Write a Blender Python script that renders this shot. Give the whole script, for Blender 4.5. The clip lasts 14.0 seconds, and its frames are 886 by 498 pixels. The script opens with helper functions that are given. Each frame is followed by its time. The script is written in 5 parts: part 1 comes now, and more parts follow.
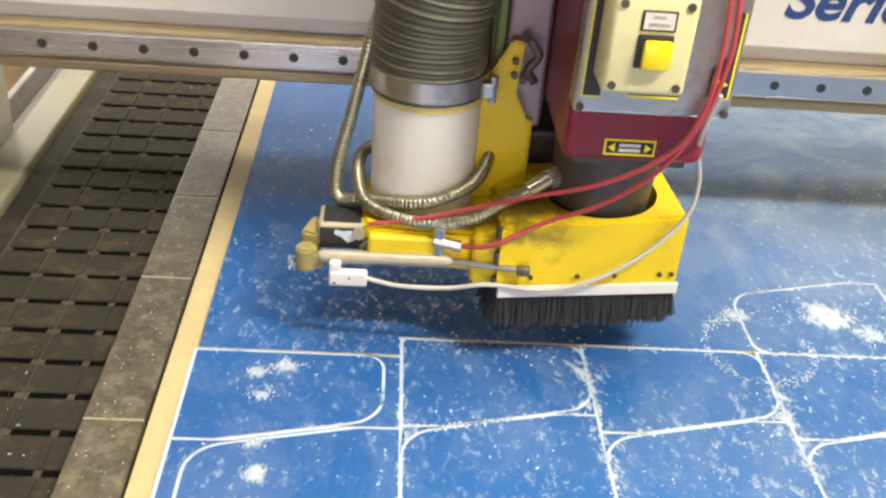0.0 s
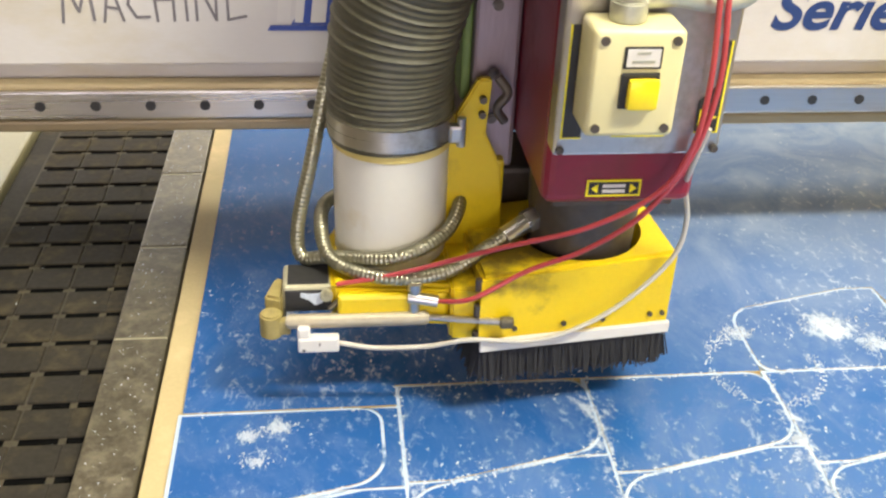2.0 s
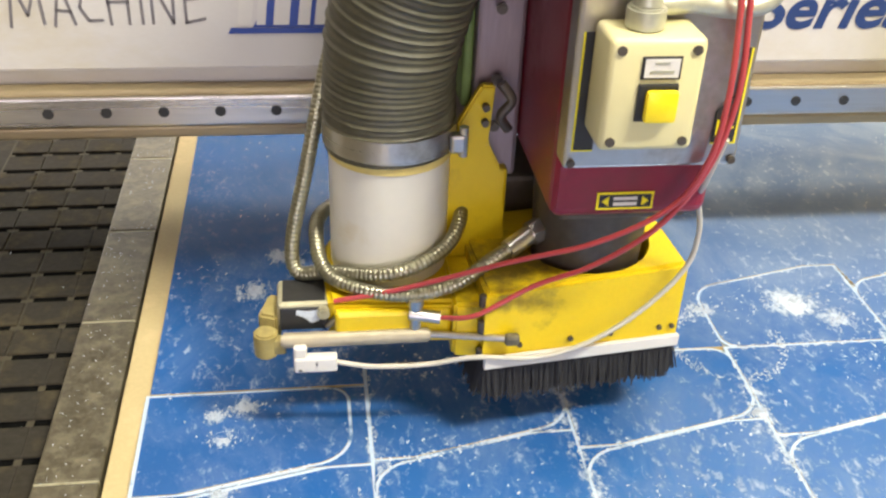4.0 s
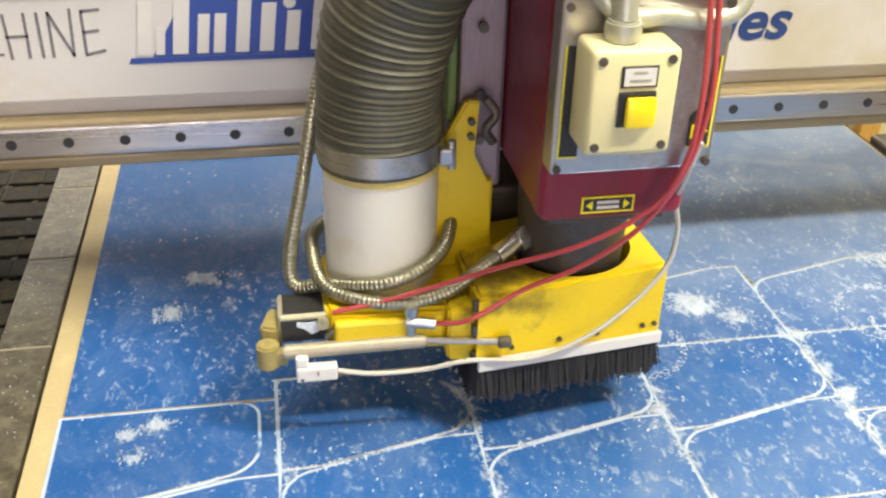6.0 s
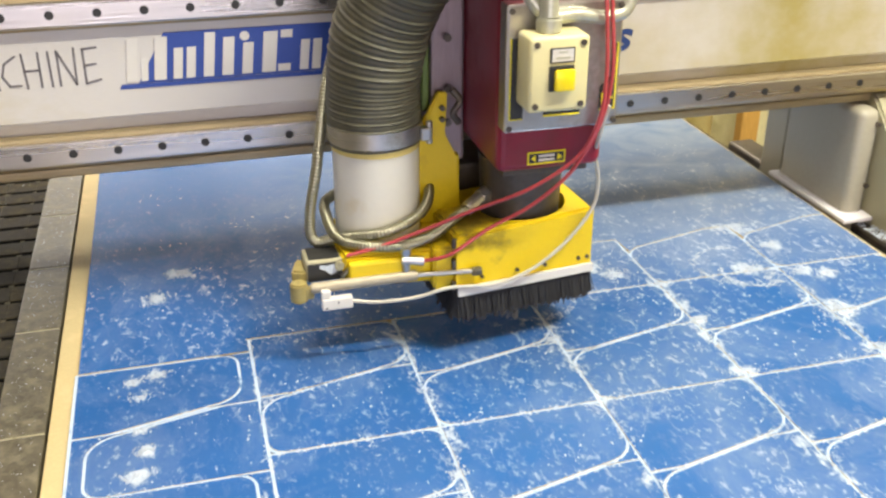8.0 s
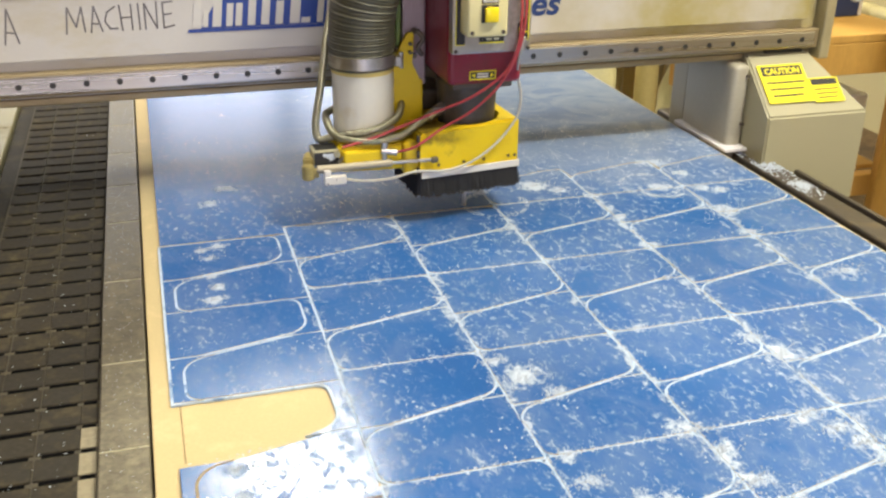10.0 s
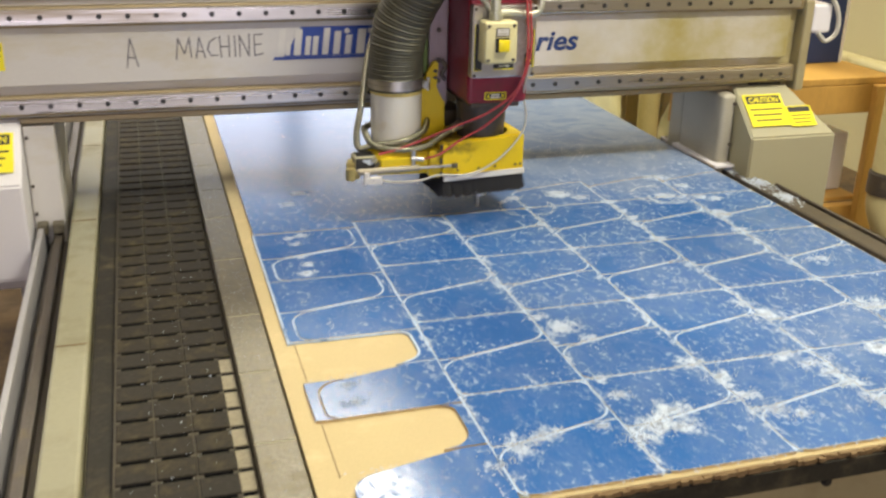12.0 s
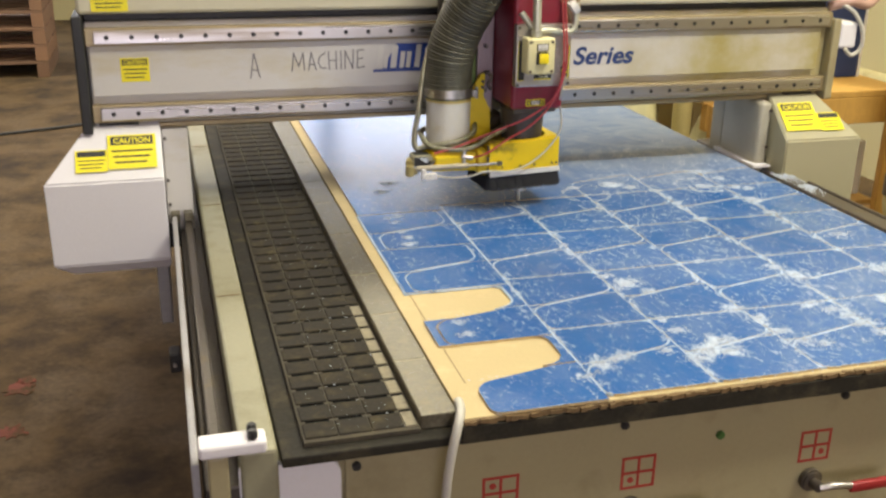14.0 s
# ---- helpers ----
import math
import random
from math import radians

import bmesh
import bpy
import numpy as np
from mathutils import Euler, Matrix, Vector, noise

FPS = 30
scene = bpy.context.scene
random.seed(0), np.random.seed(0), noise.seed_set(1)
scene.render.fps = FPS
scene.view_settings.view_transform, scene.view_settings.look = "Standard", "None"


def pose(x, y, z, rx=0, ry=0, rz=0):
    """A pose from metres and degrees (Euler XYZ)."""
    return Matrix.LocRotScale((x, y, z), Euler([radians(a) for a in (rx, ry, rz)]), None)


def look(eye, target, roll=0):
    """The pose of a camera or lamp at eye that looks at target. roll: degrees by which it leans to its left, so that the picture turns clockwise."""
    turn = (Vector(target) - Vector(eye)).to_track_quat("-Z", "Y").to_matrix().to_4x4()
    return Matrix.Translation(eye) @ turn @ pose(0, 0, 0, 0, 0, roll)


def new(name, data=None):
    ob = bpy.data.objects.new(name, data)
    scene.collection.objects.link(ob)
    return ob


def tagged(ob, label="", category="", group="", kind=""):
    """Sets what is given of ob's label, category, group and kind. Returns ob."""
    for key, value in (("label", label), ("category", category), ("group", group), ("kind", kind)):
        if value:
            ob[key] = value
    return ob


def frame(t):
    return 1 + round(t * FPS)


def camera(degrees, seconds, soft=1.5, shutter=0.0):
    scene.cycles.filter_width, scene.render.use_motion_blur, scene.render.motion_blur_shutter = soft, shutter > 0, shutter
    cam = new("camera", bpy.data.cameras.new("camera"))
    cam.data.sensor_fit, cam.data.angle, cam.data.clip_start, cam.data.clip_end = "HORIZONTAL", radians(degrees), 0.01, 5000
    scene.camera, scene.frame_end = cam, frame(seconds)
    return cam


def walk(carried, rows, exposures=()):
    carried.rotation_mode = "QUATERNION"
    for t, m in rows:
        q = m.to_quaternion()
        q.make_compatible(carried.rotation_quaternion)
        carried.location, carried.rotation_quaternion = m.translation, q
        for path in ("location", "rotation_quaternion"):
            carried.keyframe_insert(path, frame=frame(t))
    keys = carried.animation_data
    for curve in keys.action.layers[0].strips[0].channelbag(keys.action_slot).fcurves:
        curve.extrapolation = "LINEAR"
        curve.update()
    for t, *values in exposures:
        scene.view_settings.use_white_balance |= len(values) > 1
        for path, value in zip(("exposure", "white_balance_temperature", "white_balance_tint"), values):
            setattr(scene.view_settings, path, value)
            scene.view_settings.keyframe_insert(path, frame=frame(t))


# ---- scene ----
cam = camera(48.0, 14.0, soft=2.4, shutter=0.4)
PATH = [
    (0, (0.192, 0.159, 1.574), (0.318, 1.853, 0.518), 4.9),
    (0.5, (0.181, 0.189, 1.582), (0.358, 1.877, 0.524), 3.1),
    (1, (0.176, 0.211, 1.582), (0.375, 1.897, 0.525), 2.8),
    (1.5, (0.169, 0.223, 1.582), (0.385, 1.911, 0.532), 2.5),
    (2, (0.159, 0.227, 1.578), (0.375, 1.917, 0.532), 2.4),
    (2.5, (0.157, 0.226, 1.578), (0.374, 1.9, 0.505), 2.7),
    (4.8, (0.209, 0.196, 1.575), (0.497, 1.872, 0.522), 1.9),
    (5, (0.219, 0.191, 1.573), (0.518, 1.872, 0.532), 1.7),
    (5.5, (0.224, 0.185, 1.579), (0.542, 1.868, 0.546), 1.7),
    (6, (0.236, 0.167, 1.586), (0.558, 1.856, 0.564), 1.5),
    (6.5, (0.256, 0.141, 1.592), (0.544, 1.843, 0.582), 2.0),
    (7, (0.264, 0.086, 1.596), (0.514, 1.818, 0.628), 1.9),
    (7.5, (0.23, -0.003, 1.607), (0.607, 1.723, 0.67), 1.3),
    (8, (0.176, -0.141, 1.614), (0.641, 1.589, 0.723), -0.1),
    (8.5, (0.147, -0.239, 1.625), (0.661, 1.486, 0.754), -0.1),
    (9, (0.139, -0.351, 1.619), (0.63, 1.382, 0.75), 0.5),
    (9.2, (0.127, -0.416, 1.617), (0.592, 1.322, 0.742), 0.8),
    (11.3, (-0.17, -0.826, 1.648), (0.478, 0.917, 0.911), 0.3),
    (11.5, (-0.181, -0.85, 1.654), (0.453, 0.896, 0.912), 0.6),
    (12, (-0.19, -0.962, 1.652), (0.356, 0.815, 0.914), 1.3),
    (12.5, (-0.202, -1.101, 1.642), (0.259, 0.686, 0.872), 1.7),
    (13, (-0.25, -1.185, 1.657), (0.192, 0.606, 0.885), 2.3),
    (13.5, (-0.337, -1.239, 1.669), (0.137, 0.549, 0.909), 1.0),
    (14, (-0.437, -1.299, 1.685), (0.077, 0.505, 0.99), 0.9),
]
walk(cam, [(t, look(eye, target, roll)) for t, eye, target, roll in PATH],
     [(0.0, 0.36), (2.5, 0.42), (5.0, 0.36), (7.5, 0.34), (9.2, 0.14), (11.3, -0.20), (12.5, -0.24), (14.0, -0.18)])

# where the gantry (y) and the router head (x) stand, second by second
GANTRY = [
    (0.0, 1.300), (0.5, 1.300), (1.0, 1.299), (1.5, 1.296), (2.0, 1.280), (2.5, 1.258), (3.2, 1.232), (4.0, 1.217), (4.8, 1.212),
    (5.5, 1.211), (6.5, 1.211), (7.0, 1.211), (7.5, 1.214), (8.0, 1.225), (8.5, 1.242), (9.0, 1.254), (9.6, 1.272), (10.5, 1.292),
    (11.3, 1.301), (12.0, 1.302), (12.5, 1.291), (13.0, 1.277), (13.5, 1.269), (14.0, 1.264)]
HEAD = [
    (0.0, -0.166), (0.5, -0.168), (1.0, -0.171), (1.5, -0.176), (2.0, -0.185), (2.5, -0.190), (3.2, -0.184), (4.0, -0.156), (4.8, -0.121),
    (5.5, -0.089), (6.5, -0.038), (7.0, -0.013), (7.5, 0.001), (8.0, 0.003), (8.5, 0.001), (9.0, -0.003), (9.6, -0.010), (10.5, -0.026),
    (11.3, -0.046), (12.0, -0.068), (12.5, -0.089), (13.0, -0.111), (13.5, -0.133), (14.0, -0.153)]

# ---------------------------------------------------------------- light
world = bpy.data.worlds.new("hall_air")
scene.world = world
world.use_nodes = True
bg = world.node_tree.nodes["Background"]
bg.inputs[0].default_value = (0.85, 0.9, 1.0, 1)
bg.inputs[1].default_value = 0.05
scene.view_settings.exposure = 0.0


def area(name, at, target, sx, sy, power, colour):
    data = bpy.data.lights.new(name, "AREA")
    data.shape, data.size, data.size_y, data.energy, data.color = "RECTANGLE", sx, sy, power, colour
    ob = new(name, data)
    ob.matrix_world = look(at, target)
    return ob


WARM, GOLD, AMBER, COOL = (1.0, 0.93, 0.76), (1.0, 0.95, 0.80), (1.0, 0.86, 0.50), (1.0, 0.84, 0.95)
# the soft second lamp and the far last one are unseen, added as fill
LAMPS = [((0.8, 4.75, 4.2), 1.2, 195, WARM), ((0.3, 0.7, 4.2), 1.6, 45, WARM), ((2.0, -0.6, 4.2), 0.30, 195, GOLD), ((2.5, 2.3, 4.2), 0.7, 48, AMBER), ((-2.4, 2.9, 4.2), 0.7, 40, COOL), ((-3.4, 7.5, 4.2), 0.7, 220, WARM)]
for at, deep, power, colour in LAMPS:
    area("ceiling_lamp_light", at, (at[0], at[1] + 0.001, 0), 1.3, deep, power, colour)

# low cool fill for upright faces, set in an added, unseen door opening
area("door_daylight", (-0.6, -5.9, 1.9), (0.3, 1.3, 1.2), 3.4, 2.4, 110, (0.95, 0.84, 0.97))


# ---------------------------------------------------------------- materials
def node(nt, kind, **values):
    n = nt.nodes.new(kind)
    for key, value in values.items():
        n.inputs[key.replace("_", " ")].default_value = value
    return n


def ramp(nt, source, a, b, ca=(0, 0, 0, 1), cb=(1, 1, 1, 1)):
    r = nt.nodes.new("ShaderNodeValToRGB")
    r.color_ramp.elements[0].position, r.color_ramp.elements[1].position = a, b
    r.color_ramp.elements[0].color, r.color_ramp.elements[1].color = ca, cb
    nt.links.new(source, r.inputs[0])
    return r.outputs[0]


def mix(nt, fac, a, b, mode="MIX"):
    m = nt.nodes.new("ShaderNodeMix")
    m.data_type, m.blend_type = "RGBA", mode
    for socket, value in ((m.inputs[0], fac), (m.inputs[6], a), (m.inputs[7], b)):
        if isinstance(value, (int, float)):
            socket.default_value = value
        elif isinstance(value, tuple):
            socket.default_value = (*value[:3], 1)
        else:
            nt.links.new(value, socket)
    return m.outputs[2]


def times(nt, a, b, op="MULTIPLY"):
    m = nt.nodes.new("ShaderNodeMath")
    m.operation = op
    for socket, value in ((m.inputs[0], a), (m.inputs[1], b)):
        if isinstance(value, (int, float)):
            socket.default_value = value
        else:
            nt.links.new(value, socket)
    return m.outputs[0]


def mat(name, colour, rough=0.5, metal=0.0, var=0.2, fine=120.0, coarse=9.0, bump=0.15, stain=None, stain_at=(0.55, 0.75), stain_scale=5.0, stretch=(1, 1, 1), place="Object", coat=0.0, rnd=0.0, emit=None):
    m = bpy.data.materials.new(name)
    m.use_nodes = True
    nt = m.node_tree
    p = nt.nodes["Principled BSDF"]
    tc = nt.nodes.new("ShaderNodeTexCoord")
    vec = tc.outputs["Object"]
    if place == "World":
        vec = nt.nodes.new("ShaderNodeNewGeometry").outputs["Position"]
    mp = nt.nodes.new("ShaderNodeMapping")
    mp.inputs["Scale"].default_value = stretch
    nt.links.new(vec, mp.inputs["Vector"])
    vec = mp.outputs[0]
    n1 = node(nt, "ShaderNodeTexNoise", Scale=fine, Detail=4.0)
    n2 = node(nt, "ShaderNodeTexNoise", Scale=coarse, Detail=5.0)
    for n in (n1, n2):
        nt.links.new(vec, n.inputs["Vector"])
    dark = tuple(c * (1 - var) for c in colour)
    light = tuple(min(1, c * (1 + var)) for c in colour)
    c = mix(nt, n2.outputs["Fac"], dark, light)
    c = mix(nt, ramp(nt, n1.outputs["Fac"], 0.35, 0.75), c, tuple(min(1, x * (1 + var * 0.6) + 0.01 * var) for x in colour))
    r_out = times(nt, times(nt, n2.outputs["Fac"], 0.35 * rough), 0.82 * rough, "ADD")
    if stain:
        n3 = node(nt, "ShaderNodeTexNoise", Scale=stain_scale, Detail=8.0, Roughness=0.65)
        nt.links.new(vec, n3.inputs["Vector"])
        f = ramp(nt, n3.outputs["Fac"], *stain_at)
        c = mix(nt, f, c, stain)
        r_out = times(nt, r_out, times(nt, f, 0.3), "ADD")
    if rnd:
        oi = nt.nodes.new("ShaderNodeObjectInfo")
        c = mix(nt, times(nt, oi.outputs["Random"], rnd), c, (0.02, 0.02, 0.02))
    nt.links.new(c, p.inputs["Base Color"])
    nt.links.new(r_out, p.inputs["Roughness"])
    p.inputs["Metallic"].default_value = metal
    p.inputs["Coat Weight"].default_value = coat
    if bump:
        b = node(nt, "ShaderNodeBump", Strength=bump, Distance=0.002)
        nt.links.new(n1.outputs["Fac"], b.inputs["Height"])
        nt.links.new(b.outputs[0], p.inputs["Normal"])
    if emit:
        p.inputs["Emission Color"].default_value = (*emit[:3], 1)
        p.inputs["Emission Strength"].default_value = emit[3]
    return m


# heaps of dust: x, y, spread
HEAPS = [(0.22, 0.085, 0.018), (0.262, 0.12, 0.034), (0.302, 0.14, 0.022), (0.43, 0.10, 0.025), (0.472, 0.125, 0.034), (0.512, 0.155, 0.026), (0.502, 0.11, 0.030),
         (0.638, 0.165, 0.028), (0.665, 0.12, 0.036), (0.69, 0.097, 0.020), (0.432, 0.50, 0.018), (0.462, 0.448, 0.030), (0.488, 0.40, 0.018), (0.78, 0.268, 0.024),
         (0.80, 0.231, 0.026), (0.816, 0.195, 0.024), (0.824, 0.16, 0.026), (0.836, 0.106, 0.030), (0.622, 0.276, 0.026), (0.636, 0.23, 0.024), (0.451, 0.27, 0.016),
         (0.45, 0.215, 0.020), (0.39, 0.14, 0.016), (0.835, 0.41, 0.026), (0.82, 0.46, 0.022), (0.066, 0.348, 0.014), (0.065, 0.293, 0.016), (0.95, 0.25, 0.026), (1.05, 0.40, 0.034)]
HEAPS += [(0.83, 0.80, 0.018), (1.035, 0.805, 0.022), (1.06, 1.03, 0.02), (0.83, 1.045, 0.018), (0.62, 0.94, 0.01), (0.42, 0.70, 0.012), (0.075, 0.79, 0.016), (0.085, 0.835, 0.014),
          (0.077, 0.874, 0.012), (0.08, 0.945, 0.016), (0.10, 0.99, 0.016), (0.07, 0.98, 0.012), (1.1, 0.62, 0.03), (0.74, 1.13, 0.030), (1.097, 1.011, 0.018), (1.05, 0.915, 0.03),
          (0.985, 1.055, 0.022), (1.037, 1.197, 0.03), (1.066, 1.12, 0.022), (0.834, 0.934, 0.015), (0.78, 1.09, 0.02), (0.10, 1.20, 0.02), (0.14, 1.27, 0.018), (0.62, 1.12, 0.02), (0.672, 0.533, 0.014)]


def sheet_material():
    """Blue laminate, dusted with clumps and streaks of pale wood dust, with a painted far sheen."""
    m = bpy.data.materials.new("blue_laminate")
    m.use_nodes = True
    nt = m.node_tree
    p = nt.nodes["Principled BSDF"]
    pos = nt.nodes.new("ShaderNodeNewGeometry").outputs["Position"]
    mp = nt.nodes.new("ShaderNodeMapping")
    mp.inputs["Rotation"].default_value = (0, 0, radians(28))
    mp.inputs["Scale"].default_value = (1.0, 0.6, 1)
    nt.links.new(pos, mp.inputs["Vector"])
    tone = node(nt, "ShaderNodeTexNoise", Scale=3.0, Detail=3.0)
    nt.links.new(pos, tone.inputs["Vector"])
    blue = mix(nt, tone.outputs["Fac"], (0.009, 0.073, 0.260), (0.017, 0.119, 0.375))
    big = node(nt, "ShaderNodeTexNoise", Scale=4.2, Detail=4.0, Roughness=0.6)
    nt.links.new(pos, big.inputs["Vector"])
    speck = node(nt, "ShaderNodeTexNoise", Scale=105.0, Detail=9.0, Roughness=0.75, Distortion=0.3)
    nt.links.new(mp.outputs[0], speck.inputs["Vector"])
    clump = node(nt, "ShaderNodeTexNoise", Scale=20.0, Detail=12.0, Roughness=0.82, Distortion=0.5)
    nt.links.new(mp.outputs[0], clump.inputs["Vector"])
    sep = nt.nodes.new("ShaderNodeSeparateXYZ")
    nt.links.new(pos, sep.inputs[0])
    # fresh sheet past the cutter carries hardly any dust
    near = ramp(nt, times(nt, sep.outputs["Y"], 0.4), 0.50, 0.64, (1, 1, 1, 1), (0.15, 0.15, 0.15, 1))
    side = ramp(nt, sep.outputs["X"], 0.0, 1.0, (0.78, 0.78, 0.78, 1), (1.25, 1.25, 1.25, 1))
    amount = times(nt, times(nt, ramp(nt, big.outputs["Fac"], 0.32, 0.68), near), side)
    speckles = times(nt, ramp(nt, speck.outputs["Fac"], 0.54, 0.67), times(nt, amount, 0.64))
    clumps = times(nt, ramp(nt, clump.outputs["Fac"], 0.59, 0.67), times(nt, amount, 0.8))
    # more of it beside the long cuts, and in ragged heaps
    def beside(axis, first, pitch):
        pp = nt.nodes.new("ShaderNodeMath")
        pp.operation = "PINGPONG"
        nt.links.new(times(nt, sep.outputs[axis], -first, "ADD"), pp.inputs[0])
        pp.inputs[1].default_value = pitch / 2
        return ramp(nt, times(nt, pp.outputs[0], 10.0), 0.0, 0.34, (1, 1, 1, 1), (0, 0, 0, 1))
    cuts = times(nt, beside("X", 0.221, 0.2028), times(nt, beside("Y", 0.012, 0.259), 0.6), "MAXIMUM")
    cuts = times(nt, cuts, times(nt, ramp(nt, sep.outputs["X"], 0.13, 0.24), ramp(nt, times(nt, sep.outputs["Y"], 0.5), 0.505, 0.53, (1, 1, 1, 1), (0, 0, 0, 1))))
    heap = None
    flat = nt.nodes.new("ShaderNodeVectorMath")
    flat.operation = "MULTIPLY"
    flat.inputs[1].default_value = (0.95, 1.05, 0)
    nt.links.new(pos, flat.inputs[0])
    for hx, hy, hr in HEAPS:
        ln = nt.nodes.new("ShaderNodeVectorMath")
        ln.operation = "DISTANCE"
        ln.inputs[1].default_value = (hx * 0.95, hy * 1.05, 0)
        nt.links.new(flat.outputs[0], ln.inputs[0])
        one = nt.nodes.new("ShaderNodeMath")
        one.operation = "MULTIPLY_ADD"
        one.inputs[1].default_value = -1 / (hr * 1.9)
        one.inputs[2].default_value = 1.0
        nt.links.new(ln.outputs["Value"], one.inputs[0])
        heap = one.outputs[0] if heap is None else times(nt, heap, one.outputs[0], "MAXIMUM")
    heap = times(nt, heap, 0.0, "MAXIMUM")
    fine = node(nt, "ShaderNodeTexNoise", Scale=70.0, Detail=10.0, Roughness=0.8)
    nt.links.new(mp.outputs[0], fine.inputs["Vector"])
    rag = times(nt, times(nt, clump.outputs["Fac"], 0.5), times(nt, fine.outputs["Fac"], 0.5), "ADD")
    heaped = times(nt, ramp(nt, times(nt, rag, times(nt, heap, 0.175), "ADD"), 0.595, 0.655), 0.9)
    lined = times(nt, ramp(nt, times(nt, rag, times(nt, cuts, 0.10), "ADD"), 0.59, 0.645), times(nt, near, 0.85))
    clumps = times(nt, times(nt, clumps, heaped, "MAXIMUM"), lined, "MAXIMUM")
    haze = node(nt, "ShaderNodeTexNoise", Scale=9.0, Detail=9.0, Roughness=0.72, Distortion=0.6)
    nt.links.new(mp.outputs[0], haze.inputs["Vector"])
    film = times(nt, times(nt, times(nt, amount, 0.05), times(nt, ramp(nt, haze.outputs["Fac"], 0.46, 0.72), 0.16), "ADD"), times(nt, side, near))
    # pale wisps past the cutter: reflected wall brightness painted in, with some fine dust
    far_sheen = times(nt, ramp(nt, sep.outputs["X"], 0.2, 0.8), ramp(nt, times(nt, sep.outputs["Y"], 0.5), 0.50, 0.66))
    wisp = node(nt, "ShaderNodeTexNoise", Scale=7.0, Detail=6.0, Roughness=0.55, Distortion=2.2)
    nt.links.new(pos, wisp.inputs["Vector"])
    far_sheen = times(nt, far_sheen, times(nt, times(nt, ramp(nt, wisp.outputs["Fac"], 0.40, 0.72), 0.24), 0.28, "ADD"))
    film = times(nt, film, far_sheen, "ADD")
    grains = times(nt, speckles, clumps, "MAXIMUM")
    # the film part of this also holds the painted sheen
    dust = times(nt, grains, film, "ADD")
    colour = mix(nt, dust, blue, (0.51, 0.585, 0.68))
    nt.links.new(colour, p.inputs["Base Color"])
    rough = times(nt, times(nt, grains, 0.6), 0.20, "ADD")
    nt.links.new(rough, p.inputs["Roughness"])
    b = node(nt, "ShaderNodeBump", Strength=0.5, Distance=0.0012)
    nt.links.new(dust, b.inputs["Height"])
    nt.links.new(b.outputs[0], p.inputs["Normal"])
    return m


BLUE = sheet_material()
PLY = mat("birch_ply_edge", (0.52, 0.39, 0.18), 0.7, stretch=(1, 1, 14), fine=60, var=0.25, place="World")
MDF = mat("pale_spoilboard", (0.48, 0.385, 0.20), 0.75, var=0.12, fine=220, coarse=6, stain=(0.64, 0.50, 0.28), stain_scale=14, place="World", bump=0.1)
RAGGED = mat("chewed_brown_board_edge", (0.15, 0.095, 0.04), 0.85, var=0.5, fine=90, coarse=30, bump=0.8, place="World", stain=(0.42, 0.32, 0.17), stain_scale=22)
DUST = mat("pale_wood_dust", (0.55, 0.61, 0.69), 0.95, var=0.12, fine=300, coarse=40, bump=0.8, place="World")
KERFDUST = mat("dust_packed_in_cuts", (0.45, 0.56, 0.71), 0.95, var=0.2, fine=300, coarse=60, bump=0.8, place="World", stain=(0.10, 0.19, 0.38), stain_at=(0.56, 0.66), stain_scale=26)
PHENOLIC = mat("black_phenolic", (0.020, 0.0175, 0.012), 0.8, var=0.4, fine=150, coarse=18, place="World", stain=(0.11, 0.09, 0.055), stain_at=(0.50, 0.85), stain_scale=16)
BEDDUST = mat("dusty_black_bed", (0.048, 0.040, 0.025), 0.85, var=0.4, fine=150, coarse=18, place="World", stain=(0.12, 0.10, 0.06), stain_at=(0.52, 0.80), stain_scale=22)
POD = mat("black_rubber_pad", (0.026, 0.0215, 0.014), 0.85, var=0.4, fine=150, coarse=30, stain=(0.11, 0.09, 0.05), stain_at=(0.50, 0.80), stain_scale=30, place="World", rnd=0.3)
PODPALE = mat("dusty_pale_pad", (0.22, 0.19, 0.12), 0.7, var=0.4, place="World", stain=(0.1, 0.09, 0.07), stain_scale=40)
ALU = mat("scuffed_aluminium_strip", (0.100, 0.087, 0.057), 0.38, 0.4, var=0.5, fine=160, coarse=40, stain=(0.23, 0.205, 0.14), stain_at=(0.48, 0.70), stain_scale=48, place="World", bump=0.3)
CREAM = mat("cream_enamel", (0.335, 0.290, 0.165), 0.45, var=0.08, stain=(0.20, 0.16, 0.08), stain_at=(0.52, 0.85), stain_scale=6, place="World", bump=0.05)
SIDECREAM = mat("greenish_cream_enamel", (0.265, 0.250, 0.160), 0.5, var=0.12, stain=(0.16, 0.14, 0.07), stain_at=(0.50, 0.82), stain_scale=7, place="World", bump=0.05)
COVERCREAM = mat("pale_cream_cover", (0.56, 0.525, 0.385), 0.45, var=0.06, stain=(0.5, 0.44, 0.28), bump=0.05)
WHITE = mat("white_enamel", (0.60, 0.58, 0.555), 0.42, var=0.06, fine=200, coarse=4, stain=(0.50, 0.42, 0.22), stain_at=(0.50, 0.78), stain_scale=3.2, stretch=(0.6, 1, 1.8), bump=0.05)


